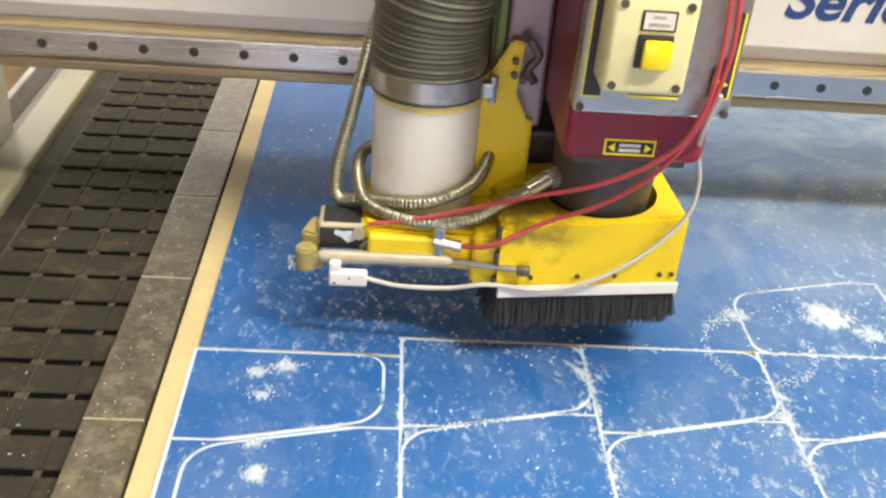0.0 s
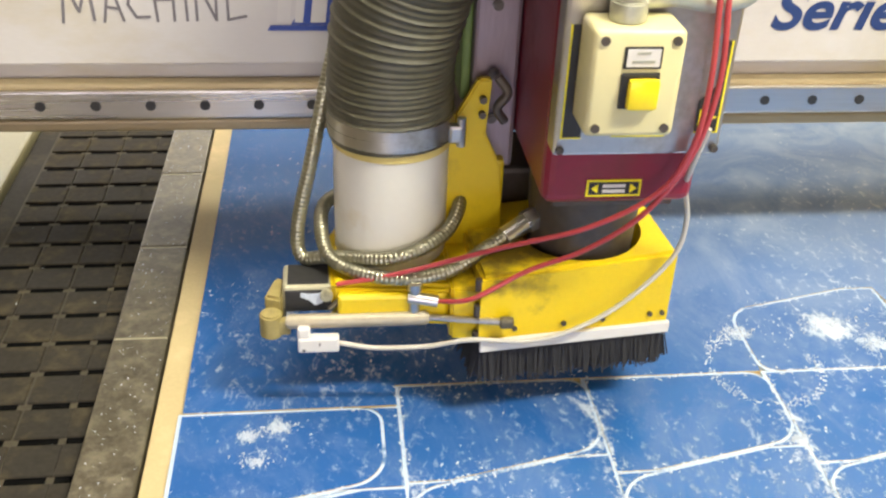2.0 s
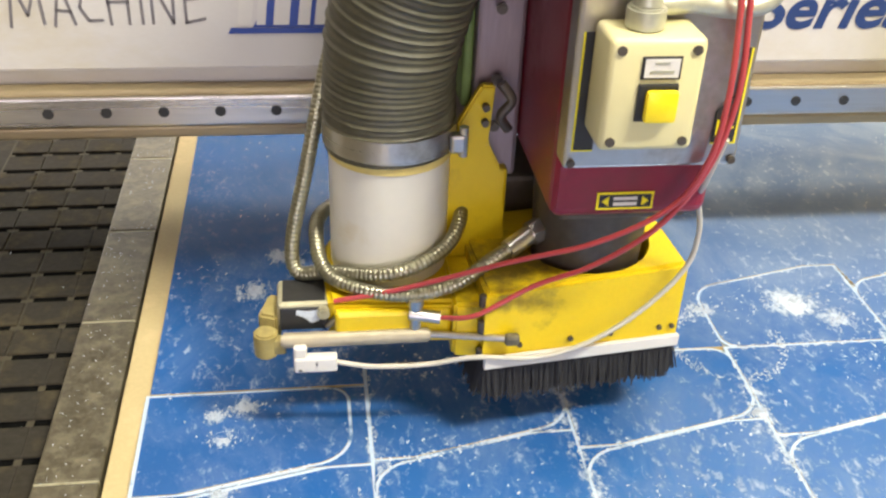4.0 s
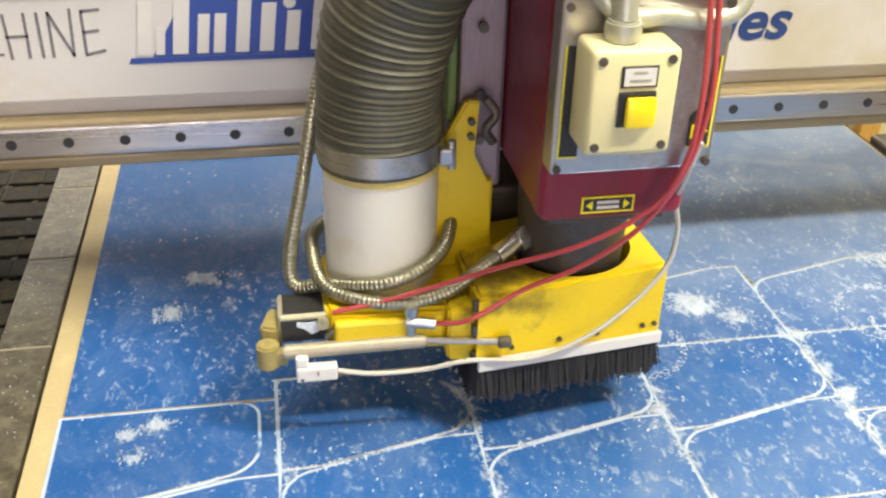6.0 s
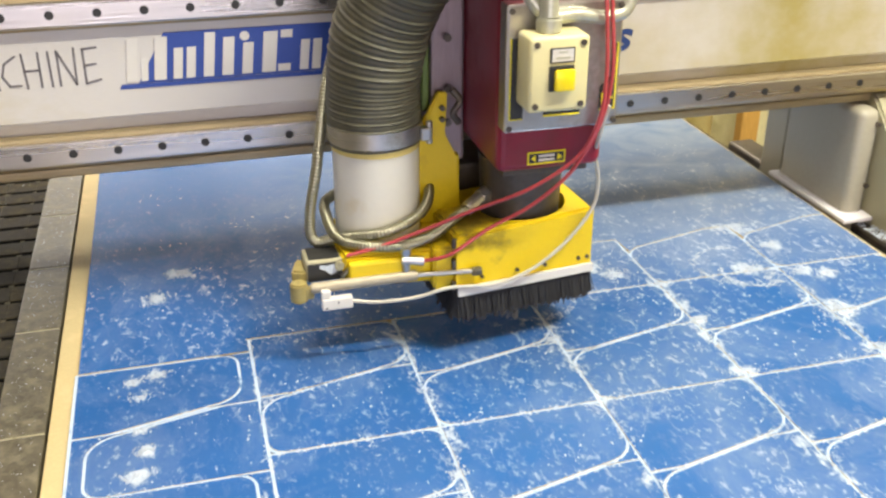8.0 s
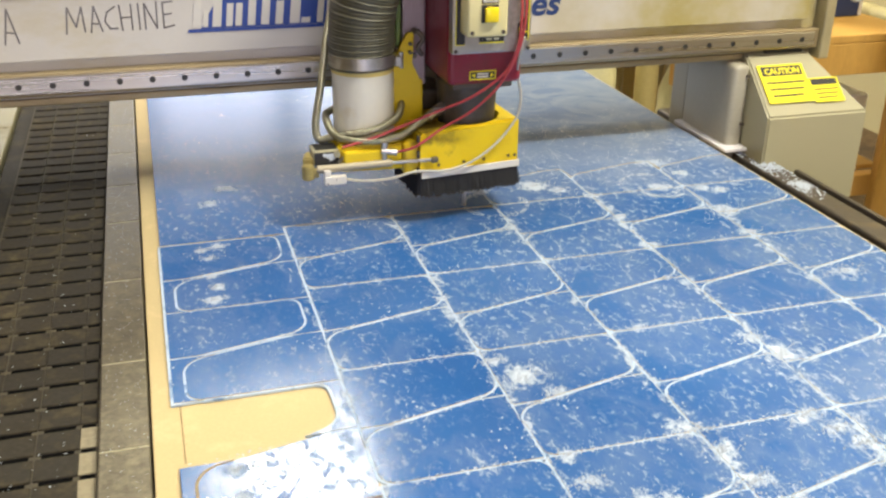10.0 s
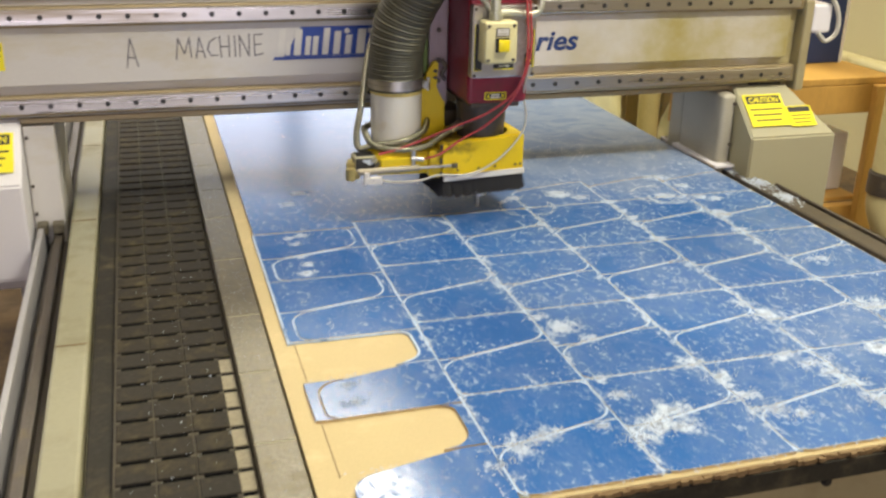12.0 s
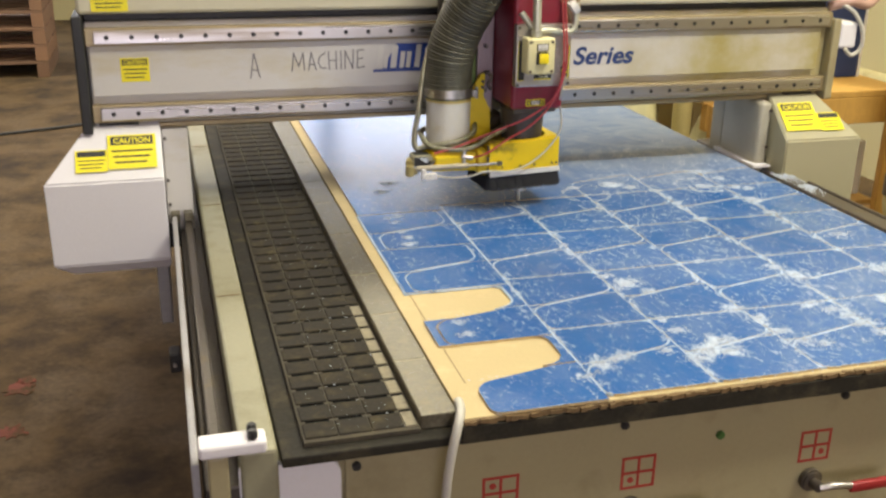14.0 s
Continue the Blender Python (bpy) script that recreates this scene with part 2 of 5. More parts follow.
def greased(m, centre, reach):
    """Brown grease spreads in broken blotches from one place."""
    nt = m.node_tree
    p = nt.nodes["Principled BSDF"]
    old = p.inputs["Base Color"].links[0].from_socket
    co = nt.nodes.new("ShaderNodeTexCoord").outputs["Object"]
    away = nt.nodes.new("ShaderNodeVectorMath")
    away.operation = "DISTANCE"
    away.inputs[1].default_value = centre
    nt.links.new(co, away.inputs[0])
    blot = node(nt, "ShaderNodeTexNoise", Scale=38.0, Detail=6.0, Roughness=0.65)
    nt.links.new(co, blot.inputs["Vector"])
    near = ramp(nt, times(nt, away.outputs["Value"], 1 / reach), 0.15, 1.0, (1, 1, 1, 1), (0, 0, 0, 1))
    fac = times(nt, ramp(nt, times(nt, times(nt, near, 0.55), blot.outputs["Fac"], "ADD"), 0.68, 0.98), 0.85)
    nt.links.new(mix(nt, fac, old, (0.085, 0.052, 0.014)), p.inputs["Base Color"])
    return m


def yellow_stained(m):
    """Old oil has yellowed one end of the beam in uneven blotches."""
    nt = m.node_tree
    p = nt.nodes["Principled BSDF"]
    old = p.inputs["Base Color"].links[0].from_socket
    co = nt.nodes.new("ShaderNodeTexCoord").outputs["Object"]
    sep = nt.nodes.new("ShaderNodeSeparateXYZ")
    nt.links.new(co, sep.inputs[0])
    blot = node(nt, "ShaderNodeTexNoise", Scale=5.0, Detail=7.0, Roughness=0.6)
    nt.links.new(co, blot.inputs["Vector"])
    fac = times(nt, ramp(nt, times(nt, sep.outputs["X"], 0.5), 0.24, 0.56), ramp(nt, blot.outputs["Fac"], 0.24, 0.62))
    nt.links.new(mix(nt, fac, old, (0.37, 0.305, 0.10)), p.inputs["Base Color"])
    return m


yellow_stained(WHITE)
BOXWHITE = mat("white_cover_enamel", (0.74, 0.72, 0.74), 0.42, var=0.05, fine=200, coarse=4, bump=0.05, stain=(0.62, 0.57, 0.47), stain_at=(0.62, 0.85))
# white cover enamel again, with dim amber light mixed into its colour
AMBERWHITE = mat("amber_lit_cover_enamel", (0.37, 0.345, 0.225), 0.42, var=0.05, fine=200, coarse=4, bump=0.05, stain=(0.45, 0.38, 0.20), stain_at=(0.58, 0.85))
WARMGREY = mat("warm_grey_enamel", (0.36, 0.335, 0.26), 0.40, var=0.08, stain=(0.28, 0.24, 0.13), stain_at=(0.55, 0.85))
GREYPAINT = mat("grey_painted_steel", (0.33, 0.32, 0.33), 0.5, var=0.15, stain=(0.24, 0.2, 0.15))
RAIL = mat("ground_steel_rail", (0.62, 0.60, 0.58), 0.28, 1.0, var=0.12, fine=60, stretch=(0.2, 1, 6), stain=(0.36, 0.28, 0.17), stain_scale=5)
BRASSY = mat("oil_stained_channel", (0.36, 0.29, 0.17), 0.42, 0.5, var=0.25, stretch=(0.3, 1, 3), stain=(0.16, 0.12, 0.07))
STEEL = mat("brushed_steel", (0.55, 0.53, 0.50), 0.32, 1.0, var=0.15, fine=140, stain=(0.28, 0.24, 0.18), stain_scale=12)
DARKSTEEL = mat("dark_steel", (0.10, 0.085, 0.07), 0.5, 0.6, var=0.3, stain=(0.2, 0.16, 0.1), stain_scale=20)
# near-black without gloss, paints the shade inside the bed slots
SLOTSHADE = mat("slot_shade_black", (0.002, 0.002, 0.002), 0.95, var=0.3, place="World")
for dull, level in ((SLOTSHADE, 0.05), (POD, 0.25), (PHENOLIC, 0.25)):
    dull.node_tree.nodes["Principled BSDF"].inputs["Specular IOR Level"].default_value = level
BLACK = mat("black_plastic", (0.018, 0.018, 0.018), 0.5, var=0.3)
BRISTLE = mat("black_bristle", (0.014, 0.014, 0.015), 0.7, var=0.4, fine=400)
YELLOW = mat("yellow_powder_coat", (0.70, 0.51, 0.006), 0.36, var=0.08, fine=240, coarse=10, stain=(0.30, 0.18, 0.025), stain_at=(0.54, 0.80), stain_scale=9, bump=0.06)
GREASY = greased(mat("greasy_yellow_coat", (0.70, 0.51, 0.006), 0.38, var=0.08, fine=240, coarse=10, stain=(0.30, 0.18, 0.025), stain_at=(0.58, 0.82), stain_scale=9, bump=0.06), (0.505, -0.245, 1.075), 0.085)
RED = mat("dark_red_enamel", (0.22, 0.012, 0.030), 0.38, var=0.12, stain=(0.14, 0.03, 0.03), stain_at=(0.52, 0.8), stain_scale=9, bump=0.05)
MAUVE = mat("weathered_steel_slide", (0.30, 0.24, 0.25), 0.42, 0.6, var=0.2, stretch=(2, 2, 0.3), stain=(0.12, 0.08, 0.06), stain_scale=10)
HOSE = mat("grey_green_flexible_duct", (0.074, 0.070, 0.044), 0.5, var=0.3, fine=90, coarse=12, stain=(0.17, 0.155, 0.095), stain_at=(0.52, 0.8), stain_scale=16, bump=0.3)
PVC = mat("white_plastic_pipe", (0.70, 0.68, 0.59), 0.42, var=0.04, stain=(0.60, 0.52, 0.32), stain_at=(0.60, 0.85), stain_scale=14, bump=0.04)
FRAME = mat("dusty_pale_metal", (0.40, 0.38, 0.26), 0.5, 0.3, var=0.3, stain=(0.16, 0.14, 0.08), stain_scale=40)
OLDYELLOW = mat("worn_yellow_paint", (0.30, 0.245, 0.085), 0.5, var=0.3, stain=(0.14, 0.11, 0.06), stain_scale=40)
DULLSTEEL = mat("dusty_steel_tube", (0.36, 0.32, 0.235), 0.45, 0.35, var=0.15, stain=(0.40, 0.34, 0.24), stain_scale=20)
TAPE = mat("yellowed_tape", (0.62, 0.50, 0.16), 0.55, var=0.25)
CONDUIT = mat("galvanised_conduit", (0.50, 0.50, 0.40), 0.38, 0.5, var=0.2, fine=160)
FLEX = mat("dull_flexible_steel", (0.34, 0.33, 0.24), 0.30, 0.9, var=0.3, fine=160, stain=(0.10, 0.10, 0.06), stain_scale=14)
TUBE = mat("red_air_tube", (0.42, 0.055, 0.06), 0.35, var=0.12)
CABLE = mat("pale_grey_cable", (0.48, 0.46, 0.40), 0.5, var=0.1)
IVORY = mat("ivory_plastic", (0.68, 0.62, 0.33), 0.4, var=0.04, stain=(0.6, 0.5, 0.25), stain_at=(0.62, 0.88), bump=0.03)
BUTTON = mat("yellow_plastic", (0.86, 0.68, 0.01), 0.38, var=0.05)
LABEL = mat("yellow_label", (0.86, 0.74, 0.01), 0.45, var=0.05, bump=0)
PRINT = mat("black_print", (0.02, 0.02, 0.02), 0.5, var=0.1, bump=0)
PAPER = mat("white_label", (0.66, 0.64, 0.60), 0.5, var=0.04, bump=0)
NAVY = mat("blue_print", (0.02, 0.06, 0.30), 0.4, var=0.12, bump=0)
NAVYDARK = mat("dark_blue_print", (0.02, 0.045, 0.15), 0.4, var=0.12, bump=0)
PENCIL = mat("grey_marker", (0.16, 0.15, 0.16), 0.6, var=0.4, fine=300, bump=0)
REDPRINT = mat("red_print", (0.34, 0.03, 0.02), 0.5, var=0.15, bump=0)
REDGRIP = mat("red_rubber_grip", (0.30, 0.02, 0.02), 0.45, var=0.15)
FLOOR = mat("stained_concrete", (0.086, 0.052, 0.0175), 0.88, var=0.6, fine=45, coarse=5.0, stain=(0.030, 0.018, 0.009), stain_at=(0.44, 0.66), stain_scale=2.6, place="World", bump=0.25)
WALLPAINT = mat("cream_wall_paint", (0.47, 0.415, 0.23), 0.75, var=0.08, coarse=1.0, place="World", stain=(0.5, 0.42, 0.22), stain_at=(0.6, 0.9), stain_scale=1.5)
CEIL = mat("pale_roof_sheet", (0.55, 0.54, 0.50), 0.8, var=0.1, place="World")
TIMBER = mat("orange_pine_timber", (0.52, 0.30, 0.07), 0.6, var=0.25, stretch=(4, 4, 0.6), fine=40, place="World")
PALLET = mat("brown_pallet_timber", (0.30, 0.17, 0.10), 0.75, var=0.3, place="World", rnd=0.4)
BLUEPAINT = mat("dark_blue_paint", (0.015, 0.03, 0.10), 0.5, var=0.15)
DUCT = mat("yellowed_duct", (0.50, 0.44, 0.22), 0.5, var=0.12, place="World", stain=(0.3, 0.22, 0.08), stain_scale=6)
# glow of the panel added behind the unseen door opening
FILLPANEL = mat("fill_panel_glow", (0.5, 0.5, 0.5), 0.8, var=0.2, coarse=1.0, bump=0, emit=(0.9, 0.92, 1.0, 0.7))
DAYLIGHT = mat("daylit_pane", (0.7, 0.75, 0.8), 0.3, var=0, bump=0, emit=(0.90, 0.90, 1.0, 4.2))
TUBELIGHT = mat("lamp_diffuser", (0.9, 0.9, 0.85), 0.4, var=0, bump=0, emit=(1.0, 0.96, 0.86, 3.0))


# ---------------------------------------------------------------- mesh helpers
def part(name, bm, material, parent=None, label=""):
    me = bpy.data.meshes.new(name)
    bm.normal_update()
    bm.to_mesh(me)
    bm.free()
    for mt in material if isinstance(material, (list, tuple)) else [material]:
        me.materials.append(mt)
    ob = new(name, me)
    ob.parent = parent
    return tagged(ob, label)


def smooth(ob, angle=40):
    me = ob.data
    me.polygons.foreach_set("use_smooth", [True] * len(me.polygons))
    me.set_sharp_from_angle(angle=radians(angle))
    return ob


def thing(name, label, category, group="", at=(0, 0, 0), kind=""):
    ob = new(name)
    ob.location = at
    ob.empty_display_size = 0.05
    return tagged(ob, label, category, group, kind)


def box(x0, x1, y0, y1, z0, z1, bevel=0.0, m=None, seg=2):
    bm = bmesh.new()
    bmesh.ops.create_cube(bm, size=1)
    for v in bm.verts:
        v.co = ((x0 + x1) / 2 + v.co.x * (x1 - x0), (y0 + y1) / 2 + v.co.y * (y1 - y0), (z0 + z1) / 2 + v.co.z * (z1 - z0))
    if bevel:
        bmesh.ops.bevel(bm, geom=bm.edges[:], offset=bevel, segments=seg, affect="EDGES", profile=0.5)
    if m:
        bm.transform(m)
    return bm


def join(*bms):
    out = bmesh.new()
    for bm in bms:
        me = bpy.data.meshes.new("joined")
        bm.to_mesh(me)
        bm.free()
        out.from_mesh(me)
        bpy.data.meshes.remove(me)
    return out


def rod(a, b, r, r2=None, seg=20, bevel=0.0):
    a, b = Vector(a), Vector(b)
    bm = bmesh.new()
    bmesh.ops.create_cone(bm, cap_ends=True, segments=seg, radius1=r, radius2=r if r2 is None else r2, depth=(b - a).length)
    if bevel:
        bmesh.ops.bevel(bm, geom=[e for e in bm.edges if len(e.link_faces) == 2 and min(len(f.verts) for f in e.link_faces) == 4 and max(len(f.verts) for f in e.link_faces) > 4], offset=bevel, segments=2, affect="EDGES")
    bm.transform(Matrix.Translation((a + b) / 2) @ (b - a).to_track_quat("Z", "Y").to_matrix().to_4x4())
    return bm


def prism(poly, z0, z1, m=None, bevel=0.0):
    bm = bmesh.new()
    low = [bm.verts.new((x, y, z0)) for x, y in poly]
    up = [bm.verts.new((x, y, z1)) for x, y in poly]
    n = len(poly)
    bm.faces.new(up)
    bm.faces.new(low[::-1])
    for i in range(n):
        bm.faces.new((low[i], low[(i + 1) % n], up[(i + 1) % n], up[i]))
    bmesh.ops.recalc_face_normals(bm, faces=bm.faces[:])
    if bevel:
        bmesh.ops.bevel(bm, geom=bm.edges[:], offset=bevel, segments=2, affect="EDGES")
    if m:
        bm.transform(m)
    return bm


def spline(points, steps=8):
    """A smooth line through the points."""
    ps = [Vector(p) for p in points]
    ps = [ps[0] * 2 - ps[1]] + ps + [ps[-1] * 2 - ps[-2]]
    out = []
    for i in range(1, len(ps) - 2):
        a, b, c, d = ps[i - 1:i + 3]
        for k in range(steps):
            t = k / steps
            out.append(0.5 * ((2 * b) + (c - a) * t + (2 * a - 5 * b + 4 * c - d) * t * t + (3 * b - a - 3 * c + d) * t ** 3))
    return out + [ps[-2]]


def sweep(line, radius, seg=12, ripple=None):
    """A tube along the line; ripple(s) gives the factor of the radius at s metres."""
    bm = bmesh.new()
    rings, s = [], 0.0
    up = Vector((0.31, 0.17, 0.93)).normalized()
    for i, p in enumerate(line):
        d = (line[min(i + 1, len(line) - 1)] - line[max(i - 1, 0)]).normalized()
        if i:
            s += (p - line[i - 1]).length
        side = d.cross(up)
        if side.length < 0.2:
            side = d.cross(Vector((1, 0, 0)))
        side.normalize()
        up = side.cross(d).normalized()
        r = radius * (ripple(s) if ripple else 1)
        rings.append([bm.verts.new(p + (side * math.cos(a) + up * math.sin(a)) * r) for a in (2 * math.pi * k / seg for k in range(seg))])
    for a, b in zip(rings, rings[1:]):
        for k in range(seg):
            bm.faces.new((a[k], a[(k + 1) % seg], b[(k + 1) % seg], b[k]))
    bm.faces.new(rings[0][::-1])
    bm.faces.new(rings[-1])
    bmesh.ops.recalc_face_normals(bm, faces=bm.faces[:])
    return bm


def resample(line, step):
    out, left = [line[0]], step
    for a, b in zip(line, line[1:]):
        length = (b - a).length
        at = left
        while at <= length:
            out.append(a + (b - a) * (at / length))
            at += step
        left = at - length
    return out


def ring(outer, inner, seg=32, z0=0.0, z1=0.01):
    bm = bmesh.new()
    rows = []
    for r, z in ((outer, z0), (outer, z1), (inner, z1), (inner, z0)):
        rows.append([bm.verts.new((r * math.cos(2 * math.pi * k / seg), r * math.sin(2 * math.pi * k / seg), z)) for k in range(seg)])
    for i in range(4):
        a, b = rows[i], rows[(i + 1) % 4]
        for k in range(seg):
            bm.faces.new((a[k], a[(k + 1) % seg], b[(k + 1) % seg], b[k]))
    bmesh.ops.recalc_face_normals(bm, faces=bm.faces[:])
    return bm


def words(name, text, size, m, material, parent, shear=0.0, bold=0.0, width=0.0):
    """Lettering in the built-in font as a thin mesh, in the plane of m."""
    cu = bpy.data.curves.new(name, "FONT")
    cu.body, cu.size, cu.shear, cu.offset, cu.extrude = text, size, shear, bold, 0.0004
    tmp = bpy.data.objects.new(name, cu)
    scene.collection.objects.link(tmp)
    dg = bpy.context.evaluated_depsgraph_get()
    me = bpy.data.meshes.new_from_object(tmp.evaluated_get(dg))
    bpy.data.objects.remove(tmp)
    if width:
        xs = [v.co.x for v in me.vertices]
        k = width / (max(xs) - min(xs))
        me.transform(Matrix.Diagonal((k, 1, 1, 1)))
    me.transform(m)
    me.materials.clear()
    me.materials.append(material)
    ob = new(name, me)
    ob.parent = parent
    return ob


FACE = pose(0, 0, 0, 90, 0, 0)  # lettering upright, facing the front (-y)


def stroke_letters(strokes, w, m, material, name, parent):
    """Hand-drawn letters of thin strokes in the x-z plane."""
    bms = []
    for a, b in strokes:
        a, b = Vector((a[0], 0, a[1])), Vector((b[0], 0, b[1]))
        d = (b - a).normalized()
        n = Vector((-d.z, 0, d.x)) * w / 2
        bm = bmesh.new()
        q = [a - n - d * w / 3, b - n + d * w / 3, b + n + d * w / 3, a + n - d * w / 3]
        lo = [bm.verts.new(p) for p in q]
        hi = [bm.verts.new(p + Vector((0, -0.0006, 0))) for p in q]
        bm.faces.new(hi)
        for i in range(4):
            bm.faces.new((lo[i], lo[(i + 1) % 4], hi[(i + 1) % 4], hi[i]))
        bmesh.ops.recalc_face_normals(bm, faces=bm.faces[:])
        bms.append(bm)
    bm = join(*bms)
    bm.transform(m)
    return part(name, bm, material, parent)


def flat(poly, y, thick=0.0008):
    """A thin sticker in the x-z plane in front of y."""
    bm = prism(poly, 0, thick)
    bm.transform(Matrix.Translation((0, y, 0)) @ pose(0, 0, 0, 90, 0, 0))
    return bm


def rect(x0, x1, z0, z1):
    return [(x0, z0), (x1, z0), (x1, z1), (x0, z1)]


# ---------------------------------------------------------------- the hall
floor_ob = part("floor", box(-9, 5, -6, 12, -0.2, 0), FLOOR)
tagged(floor_ob, "brown stained concrete workshop floor", "floor", kind="structure")
rng = random.Random(21)
OLDRED = mat("worn_red_floor_paint", (0.15, 0.035, 0.018), 0.85, var=0.5, fine=60, coarse=14, place="World", stain=(0.07, 0.045, 0.016), stain_at=(0.45, 0.6), stain_scale=16)
for px, py, pr in ((-1.01, 2.06, 0.055), (-1.0, 1.76, 0.05), (-1.07, 1.72, 0.04), (-0.99, 2.12, 0.03)):
    edge = []
    for k in range(22):
        a = k / 22 * 2 * math.pi
        r = pr * rng.uniform(0.55, 1.15)
        edge.append((px + r * math.cos(a) * 1.1, py + r * math.sin(a)))
    part("paint_splash", prism(edge, 0.0005, 0.0022), OLDRED, floor_ob, "worn red paint splash")
for name, dims in (("wall_north", (-9, 5, 12, 12.2, 0, 4.6)), ("wall_south_1", (-9, -2.4, -6.2, -6, 0, 4.6)), ("wall_south_2", (1.2, 5, -6.2, -6, 0, 4.6)), ("wall_south_3", (-2.4, 1.2, -6.2, -6, 3.2, 4.6)), ("wall_west", (-9.2, -9, -6, 12, 0, 4.6)), ("wall_east", (3.7, 3.9, -6, 12, 0, 4.6))):
    tagged(part(name, box(*dims), WALLPAINT), "cream painted workshop wall", "wall", kind="structure")
tagged(part("ceiling", box(-9, 5, -6, 12, 4.6, 4.8), CEIL), "pale sheet metal roof lining", "ceiling", kind="structure")
tagged(part("backdrop", box(-2.6, 1.4, -6.5, -6.4, 0, 3.4), FILLPANEL), "glowing fill panel behind an added door opening", "backdrop", kind="structure")
# every lamp gets a fixture, the added fill lamps too
for at, deep, power, colour in LAMPS:
    lamp = thing("ceiling_light", "fluorescent ceiling or added fill light with a white diffuser", "lamp", "ceiling lights", at)
    part("housing", box(-0.70, 0.70, -0.05 - deep / 2, 0.05 + deep / 2, 0.05, 0.4, 0.01), WHITE, lamp)
    part("diffuser", box(-0.66, 0.66, -0.01 - deep / 2, 0.01 + deep / 2, 0.022, 0.049, 0.004), TUBELIGHT, lamp)

for i in range(6):
    win = thing("window_%d" % (i + 1), "high factory window with bright daylight behind", "window", "high windows", (-6.2 + i * 1.75, 11.99, 2.3), "structure")
    part("frame", join(box(-0.75, 0.75, -0.03, 0, -0.05, 0, 0.004), box(-0.75, 0.75, -0.03, 0, 2.0, 2.05, 0.004), box(-0.80, -0.7505, -0.03, 0, -0.05, 2.05, 0.004), box(0.7505, 0.80, -0.03, 0, -0.05, 2.05, 0.004)), BOXWHITE, win)
    part("pane", box(-0.75, 0.75, -0.012, -0.004, 0.0, 2.0), DAYLIGHT, win)

# ---------------------------------------------------------------- machine table
table = thing("router_table", "white steel router table with a black vacuum bed", "machine table")
part("base", box(-0.36, 1.26, 0.036, 3.1, 0.12, 0.8515, 0.006), CREAM, table)
for x in (-0.25, 1.1):
    for y in (0.2, 1.5, 2.8):
        part("foot", box(x, x + 0.14, y, y + 0.14, 0, 0.12, 0.006), DARKSTEEL, table)
part("front_panel", box(-0.213, 1.27, 0.026, 0.036, 0.16, 0.8515, 0.003), CREAM, table, "cream front panel with red zone marks")
part("corner_panel", prism([(-0.375, 0.16), (-0.219, 0.16), (-0.219, 0.82), (-0.226, 0.838), (-0.245, 0.846), (-0.375, 0.846)], 0, 0.012, Matrix.Translation((0, 0.036, 0)) @ pose(0, 0, 0, 90, 0, 0), 0.002), BOXWHITE, table, "lilac-white rounded corner panel")
part("bed", box(-0.312, 1.27, 0.0, 3.1, 0.853, 0.8705, 0.003), PHENOLIC, table, "black phenolic vacuum bed")
for x, z in ((0.262, 0.833), (0.692, 0.833), (-0.195, 0.826)):
    part("screw", rod((x, 0.027, z), (x, 0.018, z), 0.0075, seg=12, bevel=0.002), BLACK, table)
part("button_cap", rod((0.447, 0.027, 0.787), (0.447, 0.019, 0.787), 0.008, seg=12, bevel=0.002), mat("green_plastic", (0.06, 0.14, 0.03), 0.5), table, "small green cap")


def zone_mark(x, dot):
    bm = bmesh.new()
    cuts = [-0.032, -0.027, -0.0025, 0.0025, 0.027, 0.032]
    grid = [[bm.verts.new((x + a, 0.0252, 0.735 + b)) for a in cuts] for b in cuts]
    for r in range(5):
        for c in range(5):
            if r % 2 == 0 or c % 2 == 0:
                bm.faces.new((grid[r][c], grid[r][c + 1], grid[r + 1][c + 1], grid[r + 1][c]))
    ext = bmesh.ops.extrude_face_region(bm, geom=bm.faces[:])
    for v in ext["geom"]:
        if isinstance(v, bmesh.types.BMVert):
            v.co.y += 0.0007
    bmesh.ops.recalc_face_normals(bm, faces=bm.faces[:])
    mark = part("zone_mark", bm, REDPRINT, table, "red four-square vacuum zone mark")
    part("dot", rod((x + dot[0], 0.0259, 0.735 + dot[1]), (x + dot[0], 0.0250, 0.735 + dot[1]), 0.006, seg=12), REDPRINT, mark)


zone_mark(0.046, (-0.014, 0.014))
zone_mark(0.296, (-0.014, -0.014))
zone_mark(0.647, (0.015, -0.014))
for x in (0.655, 0.295):
    valve = part("valve", join(rod((x - 0.012, 0.027, 0.668), (x - 0.012, 0.010, 0.668), 0.022, seg=24, bevel=0.004), rod((x - 0.012, 0.010, 0.668), (x - 0.012, -0.012, 0.668), 0.010, seg=16, bevel=0.002)), DARKSTEEL, table, "dark round valve")
    smooth(valve)
    smooth(part("lever", sweep(spline([(x - 0.012, -0.010, 0.668), (x + 0.012, -0.018, 0.674), (x + 0.045, -0.022, 0.672)]), 0.007), STEEL, valve))
    smooth(part("grip", box(x + 0.04, x + 0.13, -0.030, -0.015, 0.659, 0.679, 0.006), REDGRIP, valve, "red lever grip"))

